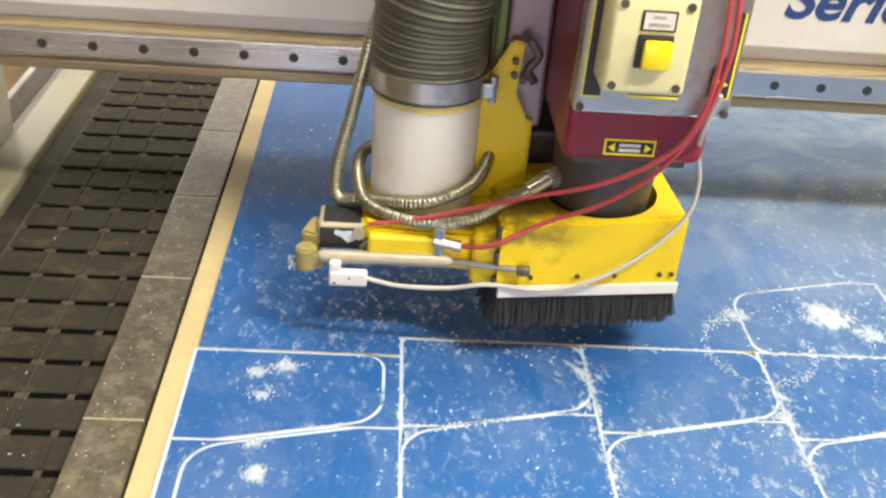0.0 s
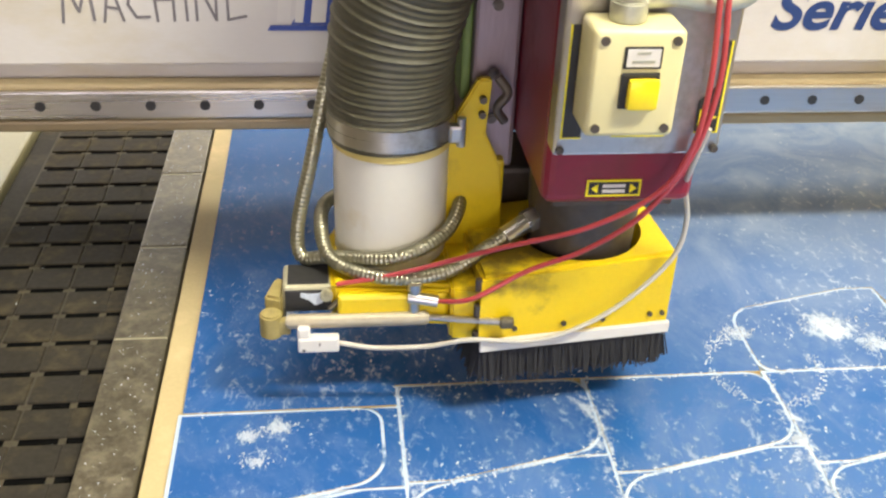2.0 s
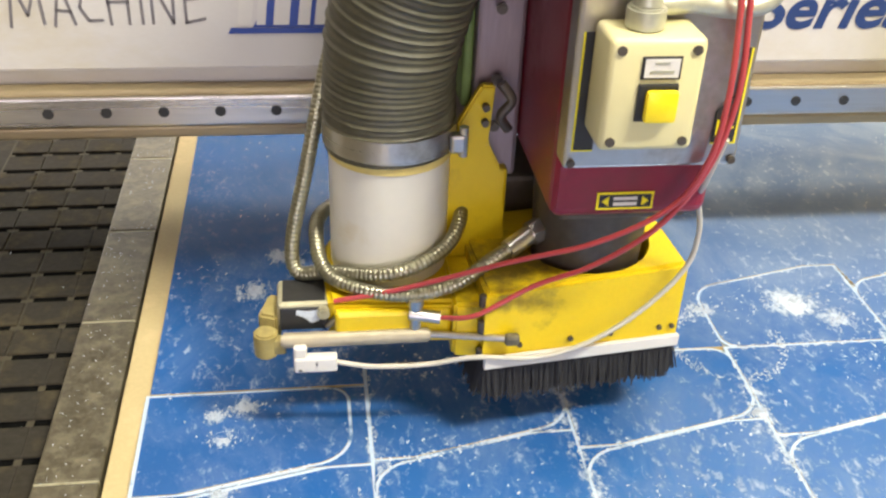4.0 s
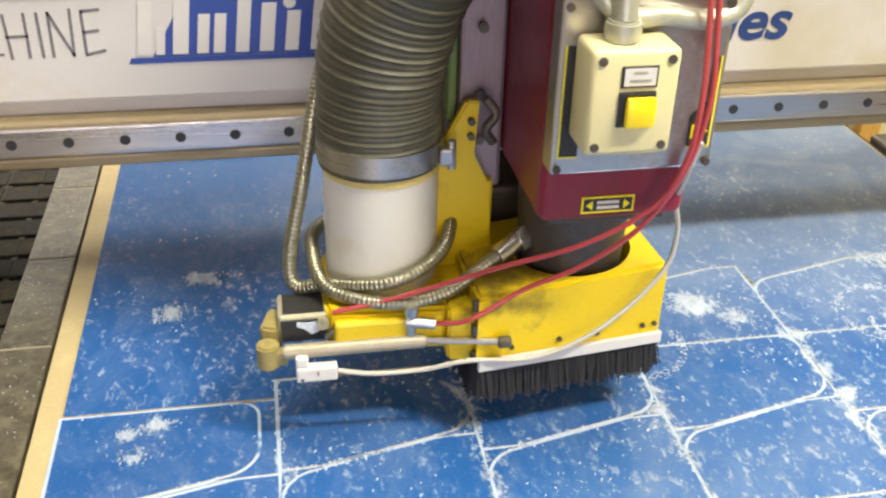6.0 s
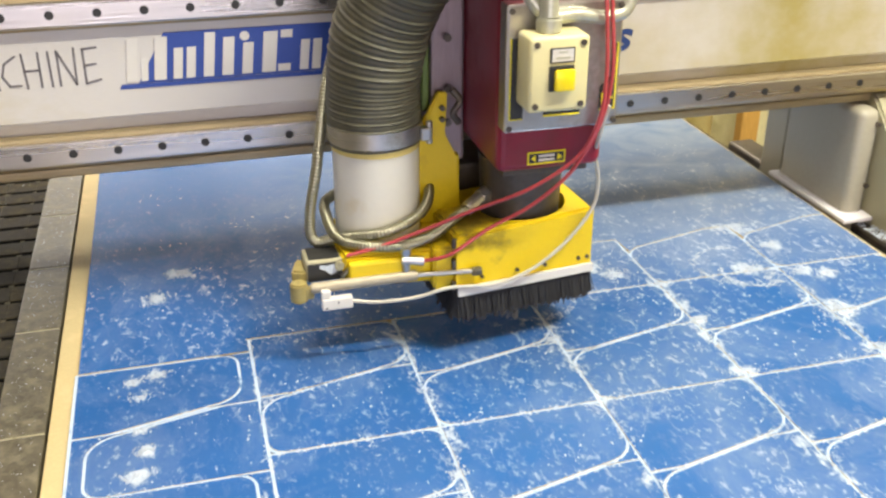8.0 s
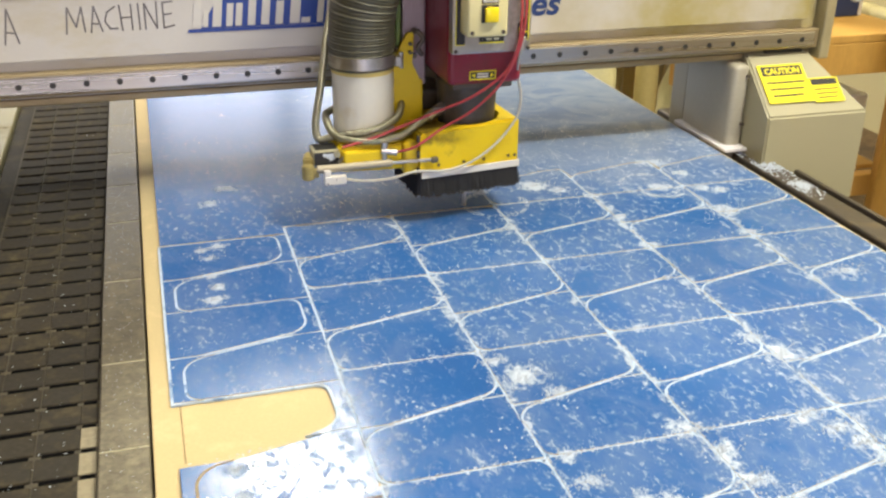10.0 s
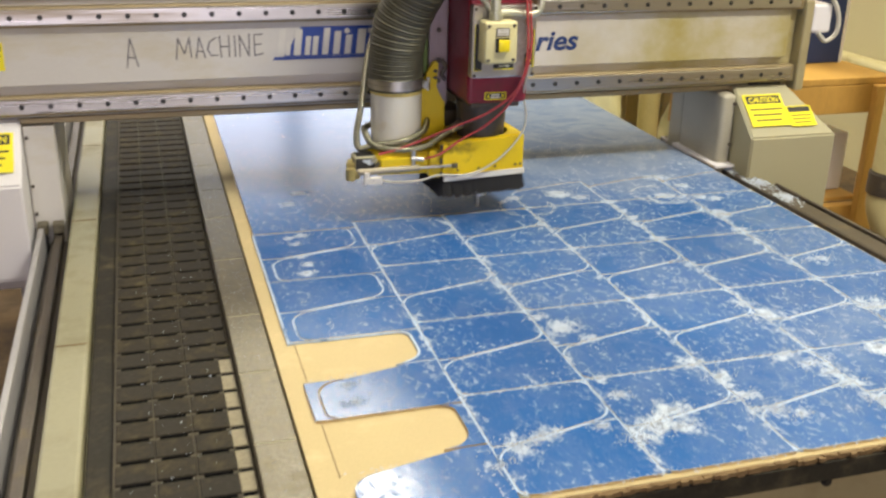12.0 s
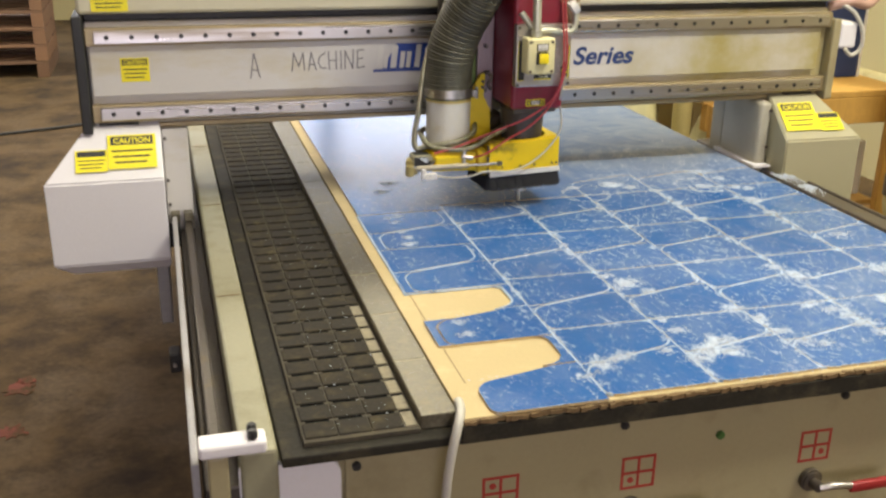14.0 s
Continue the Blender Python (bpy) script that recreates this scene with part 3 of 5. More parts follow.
# side beam with its rail, for each side of the table
for side, x0, x1, y1, drop in (("left", -0.372, -0.316, 3.1, 0.0), ("right", 1.274, 1.33, 1.62, 0.0), ("right", 1.274, 1.33, 3.1, 0.17)):
    y0 = 0.0 if not drop else 1.6205  # the far half of one side stands lower
    left = side == "left"
    part("side_beam", box(x0, x1, y0 + 0.012, y1, 0.16, 0.882 - drop, 0.006), SIDECREAM if left else DARKSTEEL, table, "cream enamelled side beam" if left else "dark dusty side beam")
    xr = x0 - 0.042 if left else x1 + 0.012
    part("rail_shelf", box(min(xr, x0) - 0.012, max(xr + 0.03, x0), y0 + 0.03, y1, 0.55, 0.815 - drop, 0.004), DARKSTEEL, table)
    part("guide_rail", box(xr, xr + 0.02, y0 + 0.03, y1, 0.817 - drop, 0.842 - drop, 0.004), DARKSTEEL, table, "dark greased guide rail")
    part("rail_guard", box(xr - 0.030 if left else xr + 0.04, xr - 0.018 if left else xr + 0.052, y0 + 0.03, y1, 0.58, 0.862 - drop, 0.003), GREYPAINT if left else DARKSTEEL, table)
for y in (0.62, 1.24, 1.86, 2.48):
    part("beam_joint", box(-0.370, -0.318, y, y + 0.003, 0.8825, 0.8832), RAGGED, table, "dark joint line across the side beam")
stop = part("end_stop", box(-0.432, -0.332, 0.0, 0.042, 0.884, 0.905, 0.005), BOXWHITE, table, "white end stop plate")
part("stop_post", box(-0.42, -0.39, 0.004, 0.028, 0.70, 0.883, 0.003), CREAM, table)
for y in (0.012, 0.03):
    part("bolt", rod((-0.352, y, 0.9055), (-0.352, y, 0.920), 0.0075, seg=12, bevel=0.002), BLACK, stop)
part("end_block", box(-0.446, -0.385, -0.012, 0.03, 0.755, 0.80, 0.005), ALU, table, "small steel end block")
smooth(part("end_knob", rod((-0.40, -0.013, 0.78), (-0.40, -0.03, 0.78), 0.012, seg=14, bevel=0.003), DARKSTEEL, table))

part("sensor_block", box(-0.472, -0.449, 0.68, 0.725, 0.69, 0.735, 0.004), BLACK, table, "black sensor block")
part("sensor_tip", rod((-0.462, 0.679, 0.712), (-0.462, 0.67, 0.712), 0.004, seg=10), STEEL, table)

# sacrificial board and the aluminium edge strips
part("spoilboard", box(-0.027, 1.229, 0.006, 3.05, 0.8745, 0.8950, 0.0015), MDF, table, "pale yellow sacrificial board")
rng = random.Random(5)
part("bed_lip", box(-0.03, 1.262, -0.0015, 0.0058, 0.8535, 0.8845, 0.0015), PHENOLIC, table, "black phenolic front lip")
edge = bmesh.new()
for i in range(150):
    x = -0.027 + i * 1.273 / 150
    a = rng.uniform(0.004, 0.0095)
    z0 = 0.8846 + rng.uniform(0, 0.003)
    bmx = box(x, x + 0.0105, 0.006 - a, 0.02, z0, 0.8946 - rng.uniform(0, 0.003))
    me_tmp = bpy.data.meshes.new("tmp")
    bmx.to_mesh(me_tmp)
    bmx.free()
    edge.from_mesh(me_tmp)
    bpy.data.meshes.remove(me_tmp)
tagged(part("board_edge", edge, RAGGED, table, "chewed brown front edge of the board"), kind="stuff")
y = 0.03
k = 0
while y < 3.0:
    length = (0.196, 0.205, 0.21, 0.265, 0.25)[k % 5]
    part("strip_segment", box(-0.0905, -0.030, y, y + length - 0.0025, 0.8712, 0.8965, 0.0025), ALU, table)
    part("joint_dust", box(-0.0895, -0.031, y + length - 0.0024, y + length - 0.0001, 0.8712, 0.8958), FRAME, table)
    y += length
    k += 1
smooth(part("white_strap", sweep(spline([(-0.02, 0.06, 0.897), (-0.028, 0.02, 0.901), (-0.042, -0.008, 0.885), (-0.055, -0.016, 0.83), (-0.062, -0.012, 0.74), (-0.066, 0.005, 0.62), (-0.066, 0.012, 0.4)]), 0.0075), CABLE, table, "pale grey hose draped over the table edge"))

# ---------------------------------------------------------------- blue sheet, cut into tapered pieces
TOP, LOW = 0.9000, 0.8950
sheet = thing("blue_sheet", "blue laminated plywood sheet cut into tapered pieces", "sheet")


def inset(poly, d):
    """The polygon (counter-clockwise) moved inwards by d."""
    n, out = len(poly), []
    for i in range(n):
        p, q, r = (Vector(poly[j % n]) for j in (i - 1, i, i + 1))
        a, b = (q - p).normalized(), (r - q).normalized()
        na, nb = Vector((-a.y, a.x)), Vector((-b.y, b.x))
        m = na + nb
        k = d / max(0.35, m.length_squared / 2)
        out.append(tuple(q + m * k))
    return out


def piece_outline(x0, y0, w, h):
    """The tapered piece that fills the upper half of a cell: square to the left, rounded to the right."""
    r1, r2 = 0.040, 0.022
    pts = [(x0, y0 + 0.452 * h), (x0 + 0.20 * w, y0 + 0.452 * h), (x0 + 0.74 * w, y0 + 0.548 * h)]
    cx, cy = x0 + w - r1, y0 + 0.548 * h + 0.004 + r1
    for i in range(8):
        a = radians(-75 + i * 75 / 7)
        pts.append((cx + r1 * math.cos(a), cy + r1 * math.sin(a)))
    cx, cy = x0 + w - r2, y0 + h - r2
    for i in range(6):
        a = radians(i * 90 / 5)
        pts.append((cx + r2 * math.cos(a), cy + r2 * math.sin(a)))
    pts.append((x0, y0 + h))
    return pts


def turned(pts, x0, y0, w, h):
    return [(2 * x0 + w - x, 2 * y0 + h - y) for x, y in pts]


def laminate(name, poly, parent, kerf=0.0017, drop=0.0):
    bm = prism(inset(poly, kerf), LOW + 0.0005, TOP - drop)
    bmesh.ops.triangulate(bm, faces=[f for f in bm.faces if len(f.verts) > 4], ngon_method="EAR_CLIP")
    for f in bm.faces:
        f.material_index = 0 if f.calc_center_median().z > TOP - drop - 0.0001 else 1
    return part(name, bm, (BLUE, PLY), parent)


outlines, removed = [], []
CELLS = []
XS, YS = (0.221, 0.4225, 0.626, 0.829, 1.032, 1.219), (0.012, 0.272, 0.530, 0.789, 1.048)
for xa, xb in zip(XS, XS[1:]):
    for ya, yb in zip(YS, YS[1:]):
        CELLS.append((xa, ya, xb - xa, yb - ya, False, True, True))
for i in range(4):
    CELLS.append((0.0, 0.0015 + i * 0.2535, 0.202, 0.2535, True, i not in (0, 1), True))
LAST = [(xa, 1.048, xb - xa, 0.284, False, False, True) for xa, xb in zip(XS[2:], XS[3:])]
CELLS += LAST
rng = random.Random(2)
for x0, y0, w, h, first, upper, lower in CELLS:
    a = piece_outline(x0, y0, w, h)
    b = turned(a, x0, y0, w, h)
    far = x0 + w
    if first:  # the lower piece reaches the long cut, the upper one stops short of it
        far = 0.2205
        b = [(x + far - w, y) for x, y in b]
    s1 = [(x0 + 0.77 * w, y0 + 0.5495 * h), (far, y0 + 0.5495 * h)] + ([(far, y0 + h)] + a[3:17][::-1] if first else a[3:11][::-1])
    s2 = [(b[0][0] - 0.77 * w, y0 + 0.4505 * h), (x0, y0 + 0.4505 * h)] + ([(x0, y0)] + b[3:17][::-1] if first else b[3:11][::-1])
    for keep, name, poly, drop in ((upper, "tapered_piece", a, rng.uniform(0, 0.0003)), (lower, "tapered_piece", b, rng.uniform(0, 0.0003)), ((x0, y0, w, h, first, upper, lower) not in LAST, "offcut", s1, 0.0004), (upper or first and y0 > 0.1, "offcut", s2, 0.0004)):
        if keep:
            laminate(name, poly, sheet, drop=drop)
            outlines.append(poly)
uncut = [(0.0, 1.0165), (0.2205, 1.0165), (0.2205, 1.0485), (XS[2] - 0.0005, 1.0485)]
for x0, y0, w, h, *_ in LAST:
    uncut += turned(piece_outline(x0, y0, w, h), x0, y0, w, h)[:11 if x0 == XS[2] else 8][::-1]
uncut += [(1.22, LAST[-1][1] + 0.548 * 0.284), (1.22, 3.03), (0.0, 3.03)]
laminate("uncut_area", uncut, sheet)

for ya, yb in ((0.118, 0.253), (0.381, 0.508)):
    part("score_line", box(0.0085, 0.0100, ya, yb, 0.8949, 0.8956), RAGGED, table)

# dust packed in the saw cuts, heaps at the crossings and loose chips
rng = random.Random(11)
dust_bms = []
for o in outlines:
    near_y = min(p[1] for p in o)
    if near_y < 0.3 and max(p[0] for p in o) < 0.225:
        continue
    grown = [(min(px, 1.2165), max(py, 0.0165)) for px, py in inset(o, -0.0022)]
    bm = prism(grown, 0.8956, 0.8986 + rng.uniform(0, 0.0005))
    dust_bms.append(bm)
verts, faces = [], []


def flake(x, y, z, length, width, turn, lift):
    c, s = math.cos(turn), math.sin(turn)
    base = len(verts)
    for u, v, dz in ((-1, -0.5, 0), (0.2, -1, lift), (1, 0.3, 0), (-0.1, 1, lift * 0.6)):
        verts.append((x + (u * length * c - v * width * s) / 2, y + (u * length * s + v * width * c) / 2, z + dz))
    verts.append((x, y, z + lift * 1.6))
    for i in range(4):
        faces.append((base + i, base + (i + 1) % 4, base + 4))


def on_sheet(x, y):
    if x < 0.207 and (0.125 < y < 0.255 or 0.385 < y < 0.51):
        return False
    return 0.003 < x < 1.217


for x, y, r in HEAPS:
    for k in range(int(40 + 2600 * r)):
        a, d = rng.uniform(0, 6.283), r * abs(rng.gauss(0, 0.55))
        px, py = x + d * math.cos(a) * 1.5, y + d * math.sin(a) * 0.7 + d * math.cos(a) * 0.25
        if on_sheet(px, py):
            size = rng.uniform(0.0012, 0.0042)
            flake(px, py, TOP - 0.0002, size, size * rng.uniform(0.35, 0.8), rng.uniform(0.2, 1.6), rng.uniform(0.0006, 0.0022))
for x0, y0, w, h, first, upper, lower in CELLS:
    o = piece_outline(x0, y0, w, h)
    for poly in (o, turned(o, x0, y0, w, h)) if upper or first else (turned(o, x0, y0, w, h),):
        for (ax, ay), (bx, by) in zip(poly, poly[1:] + poly[:1]):
            length = math.hypot(bx - ax, by - ay)
            for k in range(int(length * (260 if x0 > 0.2 else 90))):
                t = rng.random()
                px, py = ax + (bx - ax) * t + rng.gauss(0, 0.0026), ay + (by - ay) * t + rng.gauss(0, 0.0026)
                if on_sheet(px, py):
                    size = rng.uniform(0.002, 0.005)
                    flake(px, py, TOP - 0.0002, size, size * 0.5, rng.uniform(0, 3.14), rng.uniform(0.0003, 0.001))
# rings swept by the brush
for cx, cy, cr, a0, a1 in ((0.630, 1.055, 0.062, 1.9, 6.6), (0.970, 1.072, 0.060, 0.9, 5.9), (0.985, 1.045, 0.045, 2.6, 5.4)):
    for k in range(420):
        a = rng.uniform(a0, a1)
        thick = 0.35 + 0.65 * abs(math.sin(a * 2.3 + cx * 9))
        d = cr + rng.gauss(0, 0.0042 * thick)
        if rng.random() < thick:
            size = rng.uniform(0.0014, 0.0040)
            flake(cx + d * math.cos(a), cy + d * math.sin(a), TOP - 0.0002, size, size * 0.6, a + 1.57 + rng.gauss(0, 0.5), rng.uniform(0.0004, 0.0014))
n_cluster = 170
for k in range(n_cluster):
    cx, cy = rng.uniform(0.01, 1.21), rng.triangular(0.02, 1.75, 1.15)
    if cx < 0.25 and rng.random() < 0.45:
        continue
    for j in range(int(rng.uniform(4, 22))):
        px, py = cx + rng.gauss(0, 0.022), cy + rng.gauss(0, 0.016)
        if on_sheet(px, py):
            size = 0.0012 + 0.0058 * rng.random() ** 2.2
            flake(px, py, TOP - 0.0002, size, size * rng.uniform(0.25, 0.5), rng.gauss(0.9, 0.6), rng.uniform(0.0003, 0.0012))
for k in range(170):
    px, py = rng.choice((-0.22, -0.167, -0.19, -0.14)) + rng.gauss(0, 0.014), abs(rng.gauss(0.2, 0.55)) + 0.03
    size = 0.001 + 0.0045 * rng.random() ** 3
    flake(px, py, 0.8814, size, size * 0.4, rng.uniform(0, 3.1), 0.0006)
for k in range(500):
    px, py = rng.uniform(-0.088, -0.032), rng.uniform(0.04, 2.2)
    size = rng.uniform(0.001, 0.003)
    flake(px, py, 0.8964, size, size * 0.6, rng.uniform(0, 3.1), 0.0005)
for cx, cy, cr in ((1.296, 1.02, 0.03), (1.30, 1.14, 0.035), (1.29, 1.26, 0.02), (1.235, 1.4, 0.012)):
    for k in range(260):
        size = rng.uniform(0.002, 0.008)
        d = cr * abs(rng.gauss(0, 0.6))
        a = rng.uniform(0, 6.28)
        flake(max(1.278, min(1.325, cx + d * math.cos(a))), cy + 1.6 * d * math.sin(a), 0.8818 + max(0, cr - d) * 0.25 * rng.random(), size, size * 0.7, rng.uniform(0, 3.1), 0.002)
bm = join(*dust_bms)
tagged(part("packed_dust", bm, KERFDUST, sheet, "pale dust packed in the saw cuts"), kind="stuff")
me = bpy.data.meshes.new("wood_chips")
me.from_pydata(verts, [], faces)
me.materials.append(DUST)
chips = tagged(new("wood_chips", me), "pale loose wood chips and dust on the blue sheet", "sawdust", kind="stuff")

# ---------------------------------------------------------------- gantry (its own y = 0 is the front of the lower rail)
gantry = thing("gantry", "white steel router gantry with steel rails, moving along the table", "gantry")
GX0, GX1 = -0.612, 1.468
part("beam", box(GX0, GX1, 0.012, 0.37, 1.10, 1.352, 0.006), WHITE, gantry, "white dusty enamelled beam")
part("face_panel", box(GX0 + 0.006, GX1 - 0.03, -0.004, 0.0115, 1.172, 1.298, 0.003), WHITE, gantry)
for z in (1.131, 1.318):
    seat = part("rail_channel", box(GX0, GX1, -0.010, 0.0115, z - 0.022, z + 0.022, 0.003), BRASSY, gantry, "stained rail channel")
    rail = part("rail", box(GX0 + 0.02, GX1 - 0.015, -0.018, -0.0105, z - 0.0165, z + 0.0165, 0.0025), RAIL, gantry, "ground steel rail with bolt holes")
    x = -0.037 - 9 * 0.0583
    while x < GX1 - 0.03:
        part("bolt_hole", rod((x, -0.0178, z), (x, -0.0192, z), 0.0058, seg=12), BLACK, rail)
        x += 0.0583
part("lower_flange", box(GX0, GX1, 0.013, 0.37, 1.086, 1.0995, 0.003), BRASSY, gantry)
part("top_gap", box(GX0, GX1, 0.03, 0.36, 1.3525, 1.372, 0.002), BLACK, gantry)
part("top_cover", box(GX0 - 0.012, GX1 + 0.012, -0.012, 0.38, 1.3725, 1.442, 0.008), COVERCREAM, gantry, "cream top cover")
part("end_plate", box(GX0 - 0.026, GX0 - 0.001, -0.03, 0.375, 1.085, 1.37, 0.004), BLACK, gantry, "black end plate")
part("end_bracket", box(GX1 + 0.001, GX1 + 0.026, -0.022, 0.375, 1.085, 1.32, 0.004), CREAM, gantry)
clampb = part("cable_clamp", box(GX1 + 0.0265, GX1 + 0.085, -0.02, 0.06, 1.235, 1.31, 0.008), BOXWHITE, gantry, "white cable clamp block")
smooth(part("cable_loop", sweep(spline([(1.50, 0.0, 1.36), (1.53, -0.02, 1.34), (1.56, -0.03, 1.29), (1.565, -0.03, 1.24), (1.54, -0.025, 1.215), (1.515, -0.02, 1.235)]), 0.006), CABLE, gantry))
smooth(part("cable_bundle", sweep(spline([(1.47, 0.02, 1.352), (1.53, 0.0, 1.368), (1.60, 0.02, 1.355), (1.66, 0.06, 1.37)]), 0.014), mat("pinkish_cable", (0.4, 0.25, 0.2), 0.5), gantry))


def warn_label(x, z, w, h, y, parent, m=None, text=True):
    """A yellow warning label in the x-z plane."""
    bm = flat(rect(x, x + w, z, z + h), y)
    pr = [flat(rect(x + w * 0.06, x + w * 0.94, z + h * 0.70, z + h * 0.95), y - 0.0009, 0.0004)]
    for i in range(3):
        pr.append(flat(rect(x + w * (0.08 + 0.03 * i), x + w * (0.92 - 0.06 * i), z + h * (0.16 + 0.17 * (2 - i)), z + h * (0.205 + 0.17 * (2 - i))), y - 0.0009, 0.0004))
    pr = join(*pr)
    if m:
        bm.transform(m)
        pr.transform(m)
    lab = part("warning_label", bm, LABEL, parent, "yellow warning label")
    part("print", pr, PRINT, lab)
    if text:
        tm = Matrix.Translation((x + w * 0.12, y - 0.0014, z + h * 0.745)) @ FACE
        words("lettering", "CAUTION", h * 0.22, (m @ tm) if m else tm, LABEL, lab, width=w * 0.76, bold=0.0005)
    return lab


warn_label(-0.536, 1.208, 0.068, 0.058, -0.0042, gantry)
warn_label(-0.59, 1.379, 0.085, 0.056, -0.0122, gantry)

# handwriting and print on the beam
A_ = [((0.1, 0), (0.5, 1)), ((0.5, 1), (0.95, 0.02)), ((0.25, 0.35), (0.85, 0.3))]
M_ = [((0.0, 0), (0.18, 1)), ((0.18, 1), (0.5, 0.25)), ((0.5, 0.25), (0.85, 1.0)), ((0.85, 1.0), (0.9, 0.05))]
C_ = [((0.9, 0.95), (0.3, 0.75)), ((0.3, 0.75), (0.1, 0.4)), ((0.1, 0.4), (0.4, 0.1)), ((0.4, 0.1), (0.95, 0.1))]
H_ = [((0.1, 1), (0.15, 0)), ((0.85, 1), (0.8, 0.0)), ((0.1, 0.5), (0.85, 0.5))]
I_ = [((0.5, 1), (0.45, 0))]
N_ = [((0.1, 0), (0.15, 1)), ((0.15, 1), (0.8, 0)), ((0.8, 0), (0.9, 1.05))]
E_ = [((0.2, 1), (0.15, 0)), ((0.2, 1), (0.95, 1.02)), ((0.18, 0.52), (0.8, 0.55)), ((0.15, 0), (0.95, 0.08))]
x = -0.118
HAND = Matrix.Translation((0, -0.0042, 1.222)) @ pose(0, 0, 0, 0, -1, 0)
stroke_letters([((-0.226 + 0.028 * a[0], 0.062 * a[1] - 0.012), (-0.226 + 0.028 * b[0], 0.062 * b[1] - 0.012)) for a, b in A_], 0.0029, HAND, PENCIL, "handwritten_letter", gantry)
for letter, w in ((M_, 0.040), (A_, 0.026), (C_, 0.027), (H_, 0.030), (I_, 0.012), (N_, 0.032), (E_, 0.026)):
    stroke_letters([((x + w * 0.9 * a[0], 0.046 * a[1]), (x + w * 0.9 * b[0], 0.046 * b[1])) for a, b in letter], 0.0029, HAND, PENCIL, "handwritten_letter", gantry)
    x += w
emblem = part("emblem", join(flat([(0.093, 1.211), (0.50, 1.211), (0.50, 1.217), (0.096, 1.217)], -0.0042), flat([(0.118, 1.2175), (0.50, 1.2175), (0.50, 1.284), (0.158, 1.284)], -0.0042)), NAVY, gantry, "blue slanted emblem panel with white bars")
for x, w, h in ((0.103, 0.014, 0.058), (0.122, 0.009, 0.030), (0.139, 0.016, 0.058), (0.164, 0.012, 0.042), (0.181, 0.012, 0.042), (0.204, 0.014, 0.060), (0.229, 0.015, 0.052), (0.256, 0.014, 0.043), (0.283, 0.019, 0.056), (0.305, 0.017, 0.010), (0.335, 0.012, 0.042), (0.352, 0.012, 0.042)):
    sl = 0.12 * h
    part("white_bar", flat([(x, 1.2205), (x + w, 1.2205), (x + w + sl, 1.2205 + h), (x + sl, 1.2205 + h)], -0.0051), PAPER, emblem)
for x0, x1, y0, y1 in ((0.312, 0.328, 1.267, 1.2775),):
    part("white_bar", flat([(x0, y0), (x1, y0), (x1 + 0.001, y1), (x0 + 0.001, y1)], -0.0051), PAPER, emblem)
part("white_dot", flat([(0.2635 + 0.0065 * math.cos(k * math.pi / 6), 1.2725 + 0.0065 * math.sin(k * math.pi / 6)) for k in range(12)], -0.0051), PAPER, emblem)
words("lettering", "Series", 0.066, Matrix.Translation((0.655, -0.0046, 1.213)) @ FACE, NAVYDARK, gantry, shear=0.22, bold=0.0016, width=0.182)

